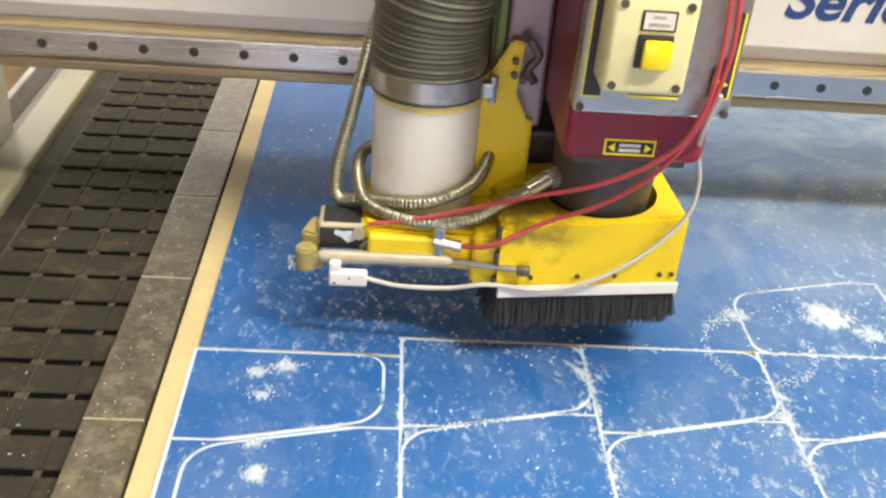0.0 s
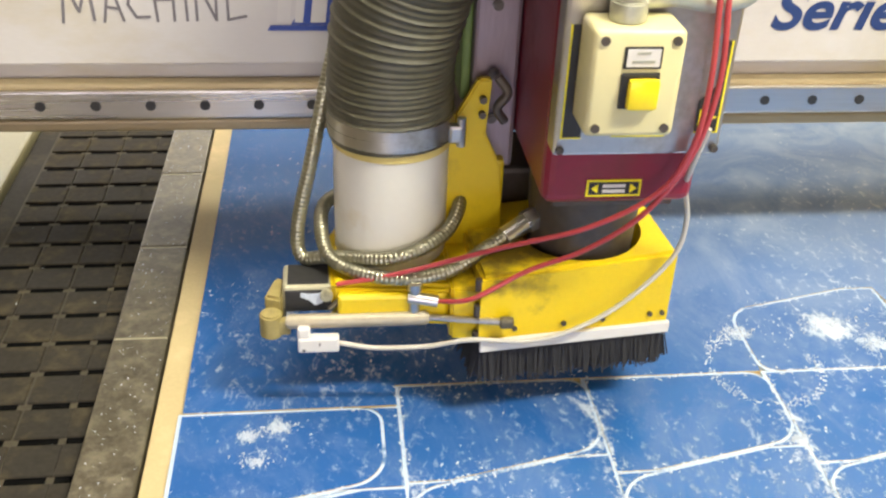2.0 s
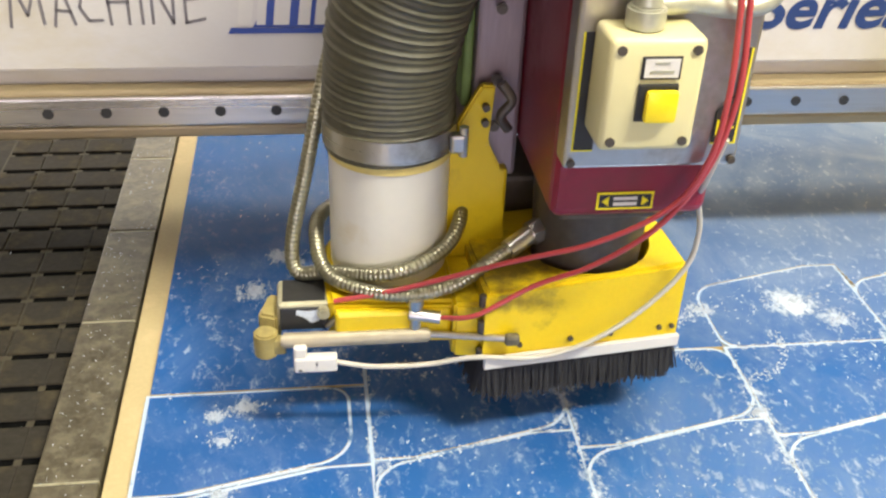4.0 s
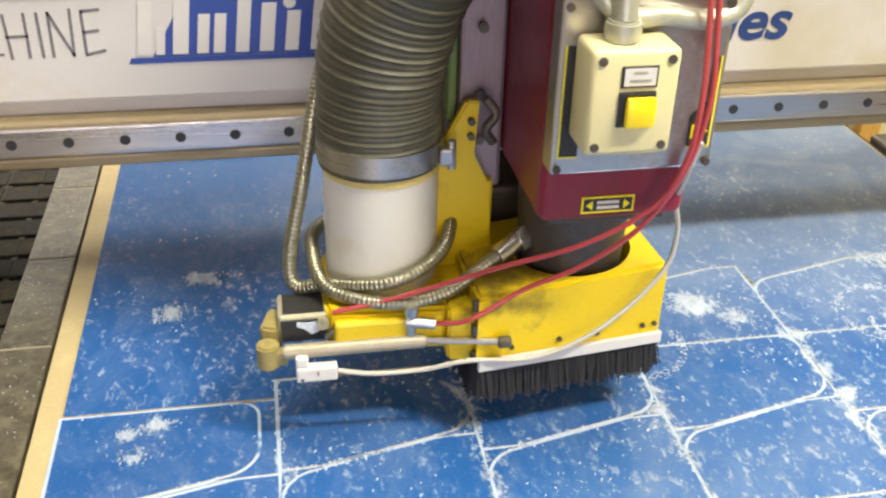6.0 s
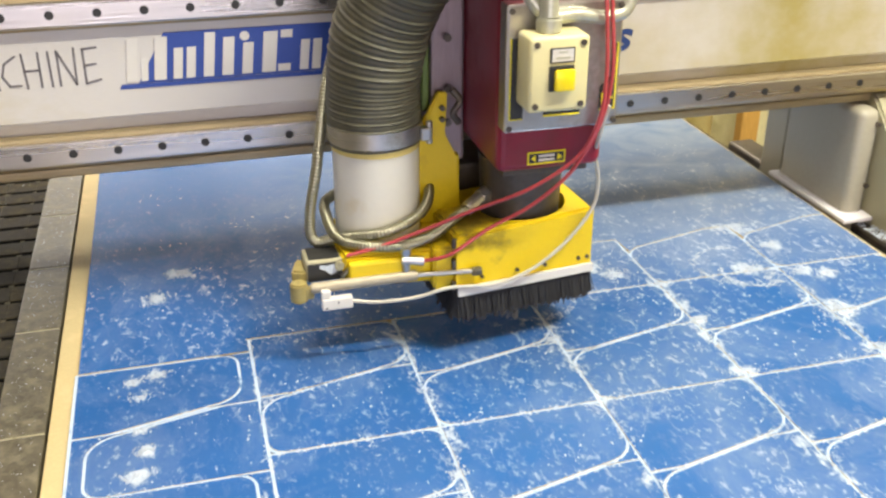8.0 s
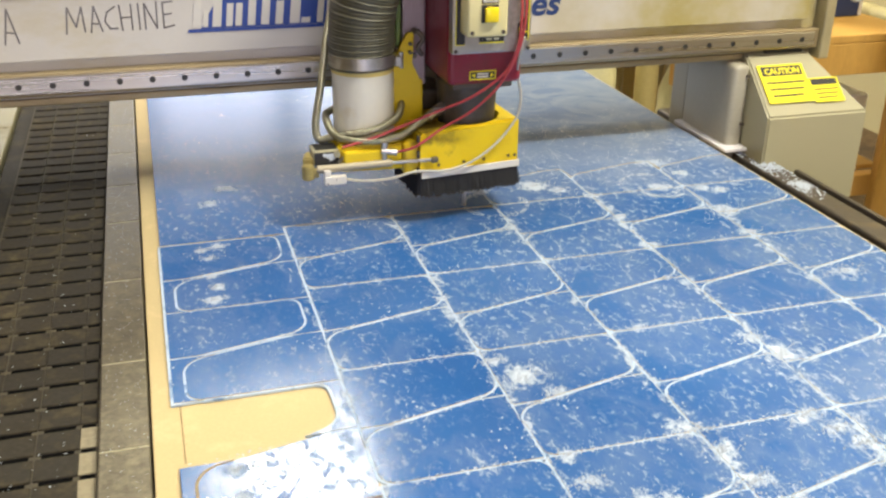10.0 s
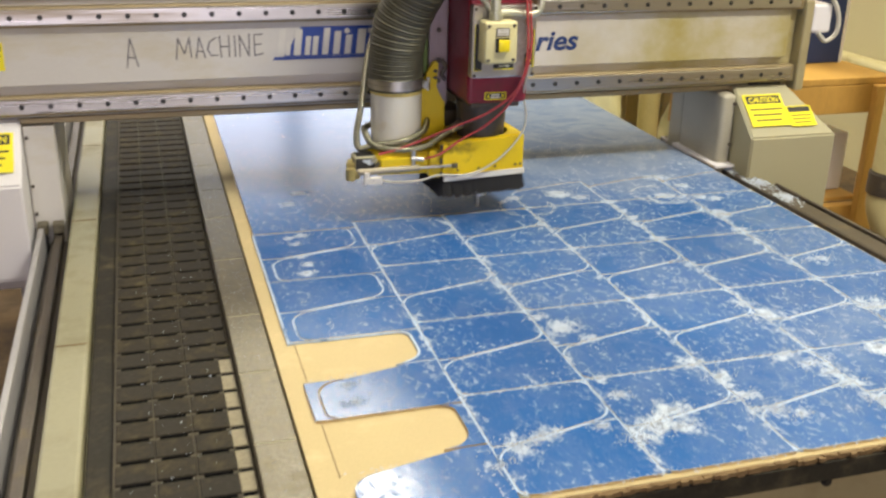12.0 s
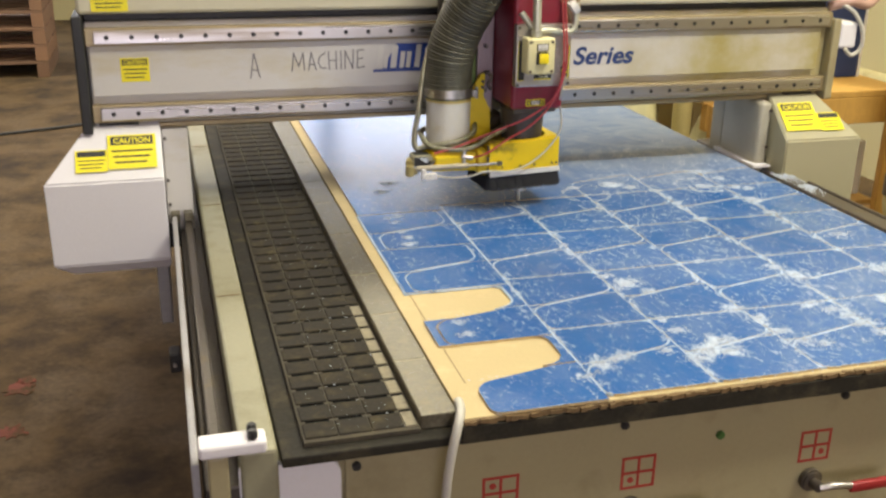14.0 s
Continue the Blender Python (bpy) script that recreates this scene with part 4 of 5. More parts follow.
# uprights and their covers, one pair
for side in (-1, 1):
    def mx(x):
        return x if side < 0 else 0.840 - x
    a, b = sorted((mx(-0.453), mx(-0.388)))
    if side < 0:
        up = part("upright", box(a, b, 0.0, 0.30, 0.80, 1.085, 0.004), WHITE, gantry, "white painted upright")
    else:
        up = smooth(part("upright", box(1.252, 1.2935, -0.03, 0.175, 0.80, 1.085, 0.014, seg=4), WARMGREY, gantry, "warm grey tube upright"))
        part("rear_gusset", box(1.258, 1.2935, 0.1755, 0.245, 0.80, 1.085, 0.004), WARMGREY, gantry)
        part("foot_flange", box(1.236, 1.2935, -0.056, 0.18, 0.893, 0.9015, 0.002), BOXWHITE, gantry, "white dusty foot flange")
    a2, b2 = sorted((mx(-0.46), mx(-0.384)))
    part("foot_block", box(a2, b2, -0.02, 0.32, 0.772, 0.7995, 0.004), DARKSTEEL, gantry)
    part("lower_leg", box(*sorted((mx(-0.492), mx(-0.462))), -0.07, 0.28, 0.58, 0.7435, 0.004), GREYPAINT, gantry, "grey lower gantry plate")
    for z in (1.06, 0.95, 0.885):
        part("screw", rod((mx(-0.446), 0.001 if side < 0 else -0.029, z), (mx(-0.446), -0.005 if side < 0 else -0.035, z), 0.004, seg=10), DARKSTEEL, up)
    for k in range(2 if side < 0 else 0):
        xk = mx(-0.447 + 0.033 * k)
        part("stop_block", box(min(xk, xk + 0.024 * -side), max(xk, xk + 0.024 * -side), -0.035, -0.001, 0.845, 0.868, 0.003), ALU, gantry)
    xa, xb = sorted((mx(-0.452), mx(-0.425)))
    part("wiper", box(xa, xb, -0.03, -0.0205, 0.775, 0.842, 0.004), BLACK, gantry, "black rail wiper")
    # folded sheet cover: slanted top, chamfered outer side and lower edge
    prof = [(0.06, 1.100), (0.0, 1.100), (-0.118, 0.988), (-0.118, 0.778), (-0.085, 0.744), (0.30, 0.744), (0.30, 1.100)]
    bm = bmesh.new()
    inner, outer = [], []
    for d, z in prof:
        inner.append(bm.verts.new((mx(-0.4545), d, z)))
        out = (-0.628 if side < 0 else -0.612) if z > 1.05 else ((-0.735 if side < 0 else -0.708) if 0.75 < z < 1.0 else -0.69)
        outer.append(bm.verts.new((mx(out), d, z)))
    bm.faces.new(inner)
    bm.faces.new(outer[::-1])
    n = len(prof)
    for i in range(n):
        bm.faces.new((inner[i], inner[(i + 1) % n], outer[(i + 1) % n], outer[i]))
    bmesh.ops.recalc_face_normals(bm, faces=bm.faces[:])
    bmesh.ops.bevel(bm, geom=bm.edges[:], offset=0.004, segments=2, affect="EDGES")
    # second cover: same white part, its amber dimness is in the colour
    cover = part("drive_cover", bm, BOXWHITE if side < 0 else AMBERWHITE, gantry, "white folded steel drive cover")
    part("slot", box(*sorted((mx(-0.60), mx(-0.505))), 0.002, 0.012, 1.099, 1.104), BLACK, cover)
    # label on the slanted face
    tilt = math.degrees(math.atan2(0.118, 0.110))
    m = Matrix.Translation((0, -0.059, 1.045)) @ pose(0, 0, 0, -tilt, 0, 0)
    big = -0.583 if side < 0 else mx(-0.466)
    small = -0.659 if side < 0 else big + 0.1155
    warn_label(big, -0.05, 0.115, 0.098, -0.0035, cover, m)
    warn_label(small, -0.055, 0.075, 0.062, -0.0035, cover, m, text=False)

# ---------------------------------------------------------------- router head (x from its own zero, y from the gantry's front)
head = thing("router_spindle", "red router spindle with yellow dust shoe on the gantry", "router")
slide = part("slide_plate", box(0.4765, 0.5205, -0.180, -0.03, 1.132, 1.62, 0.004), MAUVE, head, "weathered steel slide plate")
part("carriage", box(0.415, 0.69, -0.0295, -0.0195, 1.10, 1.60, 0.004), DARKSTEEL, head)
part("side_rail", box(0.4665, 0.476, -0.172, -0.12, 1.20, 1.62, 0.003), mat("green_paint", (0.16, 0.24, 0.06), 0.5), head, "green painted slide edge")
for z in (1.30, 1.235, 1.19):
    part("bolt", rod((0.495, -0.1885, z), (0.495, -0.195, z), 0.005, seg=12, bevel=0.0015), DARKSTEEL, slide)
smooth(part("chain_link", sweep(spline([(0.495, -0.212, 1.240), (0.505, -0.214, 1.225), (0.496, -0.214, 1.21), (0.504, -0.212, 1.196)]), 0.0045), DARKSTEEL, slide))
body = part("spindle_body", box(0.5215, 0.655, -0.318, -0.04, 1.164, 1.62, 0.010, seg=3), RED, head, "dark red enamelled spindle housing")
part("lower_block", box(0.515, 0.575, -0.14, -0.045, 1.03, 1.110, 0.006), DARKSTEEL, head, "dark greasy steel block")
part("body_rib", box(0.5215, 0.535, -0.10, -0.0405, 1.150, 1.1675, 0.003), DARKSTEEL, body)
part("bottom_flange", box(0.535, 0.645, -0.30, -0.105, 1.152, 1.1635, 0.003), DARKSTEEL, body)
smooth(part("spindle_nose", join(rod((0.588, -0.215, 1.03), (0.588, -0.215, 1.155), 0.050, 0.056, 36, 0.003)), DARKSTEEL, head, "dark worn steel spindle nose"))
smooth(part("cutter", join(rod((0.588, -0.215, 0.93), (0.588, -0.215, 1.03), 0.018, seg=18), rod((0.588, -0.215, 0.8915), (0.588, -0.215, 0.93), 0.004, seg=12)), STEEL, head, "steel collet and slim cutter"))
lab = part("maker_label", flat(rect(0.559, 0.607, 1.173, 1.189), -0.3185), LABEL, body, "small yellow and black label")
part("print", join(flat(rect(0.561, 0.605, 1.175, 1.187), -0.3194, 0.0003), ), PRINT, lab)
part("arrow", flat([(0.563, 1.181), (0.569, 1.1765), (0.569, 1.1855)], -0.3198, 0.0003), LABEL, lab)
part("arrow", flat([(0.603, 1.181), (0.597, 1.1855), (0.597, 1.1765)], -0.3198, 0.0003), LABEL, lab)
part("bars", join(*[flat(rect(0.573, 0.593, z, z + 0.003), -0.3198, 0.0003) for z in (1.177, 1.182)]), PAPER, lab)
plate = part("switch_plate", box(0.520, 0.658, -0.345, -0.3195, 1.225, 1.372, 0.003), STEEL, head, "scratched steel switch plate")
part("plate_label", flat(rect(0.526, 0.541, 1.242, 1.335), -0.3455), PRINT, plate, "black label edged in yellow")
part("label_edge", join(flat(rect(0.5245, 0.5258, 1.2405, 1.335), -0.3455, 0.0004), flat(rect(0.526, 0.541, 1.2405, 1.2418), -0.3455, 0.0004)), LABEL, plate)
part("plate_label", flat(rect(0.566, 0.610, 1.2445, 1.2615), -0.3455), PRINT, plate)
part("label_edge", flat(rect(0.566, 0.610, 1.2418, 1.244), -0.3455, 0.0004), LABEL, plate)
part("label_bars", join(*[flat(rect(x, x + 0.010, 1.2475, 1.2510), -0.3464, 0.0004) for x in (0.578, 0.591)]), CONDUIT, plate)
part("plate_label", flat([(0.634, 1.246), (0.652, 1.246), (0.652, 1.322), (0.646, 1.322), (0.646, 1.285), (0.634, 1.272)], -0.3455), PRINT, plate, "black warning label edged in yellow")
part("label_edge", join(flat(rect(0.6521, 0.6538, 1.2445, 1.322), -0.3455, 0.0004), flat(rect(0.634, 0.652, 1.2445, 1.2459), -0.3455, 0.0004)), LABEL, plate)
part("triangle", flat([(0.636, 1.252), (0.651, 1.2585), (0.636, 1.2655)], -0.3464, 0.0004), LABEL, plate, "yellow warning triangle")
for x in (0.525, 0.653):
    for z in (1.231, 1.365):
        part("screw", rod((x, -0.3452, z), (x, -0.349, z), 0.0035, seg=10, bevel=0.001), DARKSTEEL, plate)
sw = part("switch_box", box(0.531, 0.600, -0.390, -0.3465, 1.262, 1.346, 0.005, seg=3), IVORY, head, "ivory plastic switch box with yellow rocker")
smooth(sw)
for x in (0.539, 0.592):
    for z in (1.270, 1.338):
        part("screw", rod((x, -0.3899, z), (x, -0.3915, z), 0.0035, seg=12), DARKSTEEL, sw)
part("rocker_frame", box(0.5535, 0.5825, -0.3925, -0.3895, 1.286, 1.3145, 0.0015), BLACK, sw)
smooth(part("rocker", box(0.558, 0.5815, -0.400, -0.3926, 1.2875, 1.3115, 0.003), BUTTON, sw, "yellow rocker button"))
tagp = part("tag_plate", box(0.554, 0.5825, -0.3915, -0.3896, 1.317, 1.334, 0.001), BLACK, sw)
part("tag", flat(rect(0.556, 0.5805, 1.3190, 1.3325), -0.3916, 0.0005), PAPER, tagp)
part("tag_bars", join(flat(rect(0.563, 0.573, 1.3285, 1.3303), -0.3922, 0.0003), flat(rect(0.560, 0.577, 1.322, 1.3242), -0.3922, 0.0003)), CONDUIT, tagp)
smooth(part("cable_gland", join(rod((0.560, -0.367, 1.3455), (0.560, -0.367, 1.362), 0.014, seg=16, bevel=0.002), rod((0.560, -0.367, 1.362), (0.560, -0.36, 1.46), 0.010, seg=16)), CONDUIT, head, "grey conduit and gland"))
smooth(part("top_conduit", sweep(spline([(0.53, -0.34, 1.40), (0.56, -0.355, 1.362), (0.60, -0.35, 1.358), (0.64, -0.345, 1.352), (0.665, -0.34, 1.365), (0.668, -0.335, 1.42)]), 0.008), CONDUIT, head))

TAN = mat("tan_cable", (0.34, 0.25, 0.14), 0.6, var=0.25)
for k, (dx, dy, r) in enumerate(((0, 0, 0.007), (0.014, 0.01, 0.006), (0.008, -0.012, 0.005), (0.024, 0.0, 0.005), (-0.012, 0.012, 0.006))):
    smooth(part("cable", sweep(spline([(0.610 + dx, -0.30 + dy, 1.60), (0.632 + dx * 1.4, -0.315 + dy, 1.50), (0.648 + dx * 1.2, -0.325 + dy, 1.43), (0.664 + dx * 0.6, -0.322 + dy, 1.375 + 0.01 * k), (0.668 + dx * 0.5, -0.30 + dy, 1.352 + 0.012 * k), (0.664, -0.26, 1.36 + 0.01 * k), (0.66, -0.18, 1.40)]), r), TAN, head, "tan taped cable"))
part("cable_tie", rod((0.655, -0.336, 1.404), (0.668, -0.336, 1.414), 0.018, seg=14), PAPER, head)

# yellow dust shoe
SHOE = [(0.479, -0.293), (0.672, -0.270), (0.664, -0.135), (0.47, -0.155)]


def shoe_shell():
    """A box with a round hole for the spindle in its top."""
    bm = bmesh.new()
    seg = 40
    cx, cy, r = 0.588, -0.215, 0.0605
    zs = 1.084

    def lid(x):  # the top falls a little towards the arm
        return zs - 0.010 * (0.672 - x) / 0.20
    hole = [bm.verts.new((cx + r * math.cos(2 * math.pi * k / seg), cy + r * math.sin(2 * math.pi * k / seg), lid(cx + r * math.cos(2 * math.pi * k / seg)))) for k in range(seg)]
    hole2 = [bm.verts.new((v.co.x, v.co.y, 1.045)) for v in hole]

    def edge_point(a):
        d = Vector((math.cos(a), math.sin(a)))
        best = None
        for p, q in zip(SHOE, SHOE[1:] + SHOE[:1]):
            p, q = Vector(p) - Vector((cx, cy)), Vector(q) - Vector((cx, cy))
            e = q - p
            den = d.x * e.y - d.y * e.x
            if abs(den) < 1e-9:
                continue
            t = (p.x * e.y - p.y * e.x) / den
            u = (p.x * d.y - p.y * d.x) / den
            if t > 0 and -1e-6 <= u <= 1 + 1e-6 and (best is None or t < best):
                best = t
        return Vector((cx, cy)) + d * best
    angles = [2 * math.pi * k / seg for k in range(seg)]
    rim = [edge_point(a) for a in angles]
    for p in SHOE:  # pull the nearest rim points onto the corners
        i = min(range(seg), key=lambda j: (rim[j] - Vector(p)).length)
        rim[i] = Vector(p)
    top = [bm.verts.new((*p, lid(p[0]))) for p in rim]
    low = [bm.verts.new((*p, 1.003)) for p in rim]
    for k in range(seg):
        j = (k + 1) % seg
        bm.faces.new((hole[k], top[k], top[j], hole[j]))
        bm.faces.new((top[k], low[k], low[j], top[j]))
        bm.faces.new((hole2[k], hole[k], hole[j], hole2[j]))
    bm.faces.new(low[::-1])
    bmesh.ops.recalc_face_normals(bm, faces=bm.faces[:])
    sharp = [e for e in bm.edges if len(e.link_faces) == 2 and e.calc_face_angle(0) > radians(40) and e.verts[0].co.z > 1.06 and e.verts[0] not in hole]
    bmesh.ops.bevel(bm, geom=[e for e in sharp if not (e.verts[0] in hole or e.verts[1] in hole)], offset=0.004, segments=2, affect="EDGES")
    return bm


shoe = smooth(part("dust_shoe", shoe_shell(), GREASY, head, "yellow powder-coated dust shoe"), 30)
ux, uy = (Vector(SHOE[1]) - Vector(SHOE[0])).normalized()
yaw = math.degrees(math.atan2(uy, ux))
SM = Matrix.Translation((0.479, -0.293, 0)) @ pose(0, 0, 0, 0, 0, yaw)
SW = (Vector(SHOE[1]) - Vector(SHOE[0])).length
part("front_strip", box(0.001, SW + 0.002, -0.0055, -0.0005, 0.992, 1.0045, 0.001, SM), PAPER, shoe, "white plastic clamping strip")
rng = random.Random(3)
vs, fs = [], []


def bristles(p, q, n, z_top, z_low, out):
    p, q = Vector(p), Vector(q)
    for k in range(n):
        b = p.lerp(q, (k + rng.random()) / n) + Vector((rng.gauss(0, 0.0012), rng.gauss(0, 0.0012)))
        t = b + out * rng.uniform(-0.004, 0.010) + Vector((rng.gauss(0, 0.002), rng.gauss(0, 0.002)))
        z = z_low + rng.uniform(-0.003, 0.006)
        i = len(vs)
        w = 0.0007
        vs.extend([(b.x - w, b.y, z_top), (b.x + w, b.y, z_top), (b.x, b.y + w * 1.5, z_top), (t.x - w, t.y, z), (t.x + w, t.y, z), (t.x, t.y + w * 1.5, z)])
        fs.extend([(i, i + 1, i + 4, i + 3), (i + 1, i + 2, i + 5, i + 4), (i + 2, i, i + 3, i + 5)])


c = Vector((0.572, -0.215))
for p, q in zip(SHOE, SHOE[1:] + SHOE[:1]):
    p, q = Vector(p), Vector(q)
    p, q = p + (c - p) * 0.04, q + (c - q) * 0.04
    out = Vector(((q - p).y, -(q - p).x)).normalized()
    bristles(p, q, 900, 1.002, 0.956, out)
me = bpy.data.meshes.new("brush_skirt")
me.from_pydata(vs, [], fs)
me.materials.append(BRISTLE)
brush = new("brush_skirt", me)
brush.parent = shoe
tagged(brush, "black bristle brush skirt")
part("brush_core", box(0.004, SW - 0.004, 0.004, 0.125, 0.966, 1.0025, 0.002, SM), BRISTLE, shoe)
for x in (0.035, 0.085, 0.125, 0.175, 0.188):
    part("rivet", rod(SM @ Vector((x, -0.0002, 1.014)), SM @ Vector((x, -0.003, 1.014)), 0.0026, seg=10), DARKSTEEL, shoe)
# arm that carries the pipe
arm = part("shoe_arm", prism([(0.340, -0.262), (0.474, -0.272), (0.474, -0.16), (0.47, -0.128), (0.40, -0.12), (0.350, -0.135), (0.333, -0.18)], 1.005, 1.052, None, 0.004), YELLOW, head, "yellow arm plate under the pipe")
part("arm_step", prism([(0.452, -0.283), (0.478, -0.286), (0.478, -0.20), (0.452, -0.20)], 0.998, 1.058, None, 0.003), GREASY, arm)
part("arm_ridge", box(0.345, 0.452, -0.275, -0.2625, 1.014, 1.046, 0.004), YELLOW, arm)
part("support_plate", prism([(0.452, 1.05), (0.512, 1.05), (0.508, 1.105), (0.503, 1.15), (0.489, 1.178), (0.4925, 1.233), (0.480, 1.234), (0.452, 1.182), (0.450, 1.12)], 0, 0.010, Matrix.Translation((0, -0.192, 0)) @ pose(0, 0, 0, 90, 0, 0), 0.002), YELLOW, head, "yellow upright bracket plate")
part("bracket_flange", box(0.501, 0.5115, -0.1915, -0.135, 1.053, 1.145, 0.003), YELLOW, head)
for z in (1.215, 1.20):
    part("bracket_bolt", rod((0.484, -0.203, z), (0.484, -0.209, z), 0.0035, seg=10), DARKSTEEL, head)
part("hinge", join(*[rod((0.4765, -0.2905, z), (0.4765, -0.2905, z + 0.012), 0.0034, seg=10) for z in (1.000, 1.031, 1.060)]), DARKSTEEL, head, "small dark hinge knuckles")

# dust pipe, clamp and duct
PX, PY = 0.400, -0.190
pipe = smooth(part("dust_pipe", rod((PX, PY, 1.0525), (PX, PY, 1.196), 0.0555, 0.0555, 44, 0.002), PVC, head, "white plastic dust pipe"))
smooth(part("tape_wrap", rod((PX, PY, 1.170), (PX, PY, 1.179), 0.0568, 0.0562, 44), TAPE, pipe, "yellowed tape wrap"))
DUCTLINE = [(PX, PY, 1.178), (PX - 0.001, PY, 1.215), (PX, PY - 0.001, 1.255), (PX + 0.006, PY - 0.004, 1.298), (PX + 0.017, PY - 0.012, 1.338), (PX + 0.032, PY - 0.026, 1.378), (PX + 0.050, PY - 0.044, 1.42), (PX + 0.068, PY - 0.065, 1.47), (PX + 0.080, PY - 0.080, 1.53), (PX + 0.084, PY - 0.085, 1.60)]
line = resample(spline(DUCTLINE, 20), 0.0013)


def ripples(s):
    # rings crowd together above the clamp and open up along the bend
    ph = (s / 0.0105 if s < 0.08 else 0.08 / 0.0105 + (s - 0.08) / 0.0155) % 1.0
    wire = max(0.0, 1 - abs(ph - 0.5) * 5.0)
    sag = 0.030 * (1 - (2 * ph - 1) ** 2)
    return 1.028 - sag + 0.050 * wire + 0.010 * math.sin(s * 61) + 0.006 * math.sin(s * 143 + 1)


smooth(part("flexible_duct", sweep(line, 0.0575, 40, ripples), HOSE, head, "grey-green ribbed flexible dust duct"), 80)
smooth(part("hose_clamp", join(ring(0.0605, 0.057, 44, 0, 0.021)), STEEL, head, "bright steel hose clamp")).location = (PX, PY, 1.182)
part("clamp_screw", join(box(PX + 0.050, PX + 0.064, PY - 0.042, PY - 0.030, 1.182, 1.20, 0.003), rod((PX + 0.062, PY - 0.036, 1.178), (PX + 0.062, PY - 0.036, 1.206), 0.004, seg=10)), STEEL, head)

# pneumatic cylinder, limit switch and lines
CYL = [(0.296, -0.274, 1.019), (0.432, -0.277, 1.021), (0.500, -0.298, 1.028)]
smooth(part("air_cylinder", rod(CYL[0], CYL[1], 0.0072, seg=18, bevel=0.002), DULLSTEEL, head, "slim steel air cylinder"))
smooth(part("piston_rod", rod(CYL[1], CYL[2], 0.0034, seg=12), STEEL, head))
part("rod_end", box(0.497, 0.511, -0.3035, -0.2945, 1.022, 1.033, 0.003), ALU, head)
part("cylinder_bracket", prism([(0.275, -0.255), (0.293, -0.262), (0.296, -0.225), (0.285, -0.22)], 0.998, 1.036, None, 0.003), OLDYELLOW, head)
smooth(part("clevis", join(rod((0.282, -0.268, 1.0), (0.282, -0.268, 1.026), 0.011, seg=14, bevel=0.002), box(0.284, 0.30, -0.276, -0.266, 1.004, 1.02, 0.002)), OLDYELLOW, head))
lim = part("limit_switch", box(0.293, 0.342, -0.258, -0.215, 1.019, 1.047, 0.004), FRAME, head, "pale grey framed limit switch with a dark face")
part("switch_face", box(0.2955, 0.3395, -0.2605, -0.2582, 1.0205, 1.0445, 0.001), BLACK, lim)
part("switch_lid", box(0.298, 0.337, -0.253, -0.219, 1.0472, 1.0482, 0.0004), BLACK, lim)
part("switch_roller", rod((0.335, -0.2585, 1.040), (0.335, -0.266, 1.040), 0.006, seg=14, bevel=0.001), FRAME, lim)
part("face_smear", prism([(0.310, 1.038), (0.318, 1.034), (0.324, 1.028), (0.330, 1.030), (0.336, 1.037), (0.334, 1.0425), (0.320, 1.041), (0.311, 1.0425)], 0, 0.0006, Matrix.Translation((0, -0.2606, 0)) @ pose(0, 0, 0, 90, 0, 0)), DUST, lim)
smooth(part("switch_arm", rod((0.338, -0.262, 1.024), (0.352, -0.266, 1.042), 0.003, seg=10), STEEL, lim))
sens = part("sensor", join(box(0.307, 0.346, -0.2905, -0.2795, 0.993, 1.009, 0.002), box(0.307, 0.319, -0.2890, -0.2810, 1.0085, 1.020, 0.002)), PAPER, head, "white magnetic sensor with marks")
part("sensor_mark", join(box(0.311, 0.314, -0.2911, -0.2906, 0.9955, 0.9975), box(0.327, 0.3282, -0.2911, -0.2906, 1.001, 1.005)), PRINT, sens)
smooth(part("fitting", join(rod((0.418, -0.274, 1.022), (0.418, -0.274, 1.056), 0.0055, seg=12), rod((0.412, -0.275, 1.044), (0.440, -0.278, 1.040), 0.0058, seg=12), rod((0.418, -0.274, 1.052), (0.418, -0.274, 1.060), 0.0075, seg=12)), STEEL, head, "steel air fitting"))
smooth(part("air_tube", sweep(spline([(0.345, -0.262, 1.052), (0.40, -0.272, 1.068), (0.495, -0.300, 1.112), (0.562, -0.325, 1.145), (0.612, -0.345, 1.188), (0.630, -0.358, 1.235), (0.634, -0.362, 1.29), (0.630, -0.360, 1.36), (0.622, -0.352, 1.46)]), 0.0024), TUBE, head, "red air tube"))
smooth(part("air_tube", sweep(spline([(0.438, -0.278, 1.040), (0.47, -0.296, 1.054), (0.519, -0.300, 1.086), (0.565, -0.318, 1.118), (0.606, -0.338, 1.165), (0.632, -0.354, 1.225), (0.642, -0.360, 1.29), (0.638, -0.357, 1.36), (0.631, -0.35, 1.46)]), 0.0024), TUBE, head, "red air tube"))
smooth(part("sensor_cable", sweep(spline([(0.343, -0.285, 1.001), (0.38, -0.288, 0.995), (0.43, -0.291, 0.997), (0.47, -0.298, 1.008), (0.53, -0.300, 1.006), (0.58, -0.297, 1.020), (0.625, -0.293, 1.05), (0.660, -0.290, 1.092), (0.666, -0.29, 1.13), (0.655, -0.30, 1.17), (0.642, -0.335, 1.205), (0.645, -0.350, 1.25)]), 0.0024), CABLE, head, "pale sensor cable"))


def coil(s):
    return 1.0 + 0.07 * math.sin(2 * math.pi * s / 0.0045)


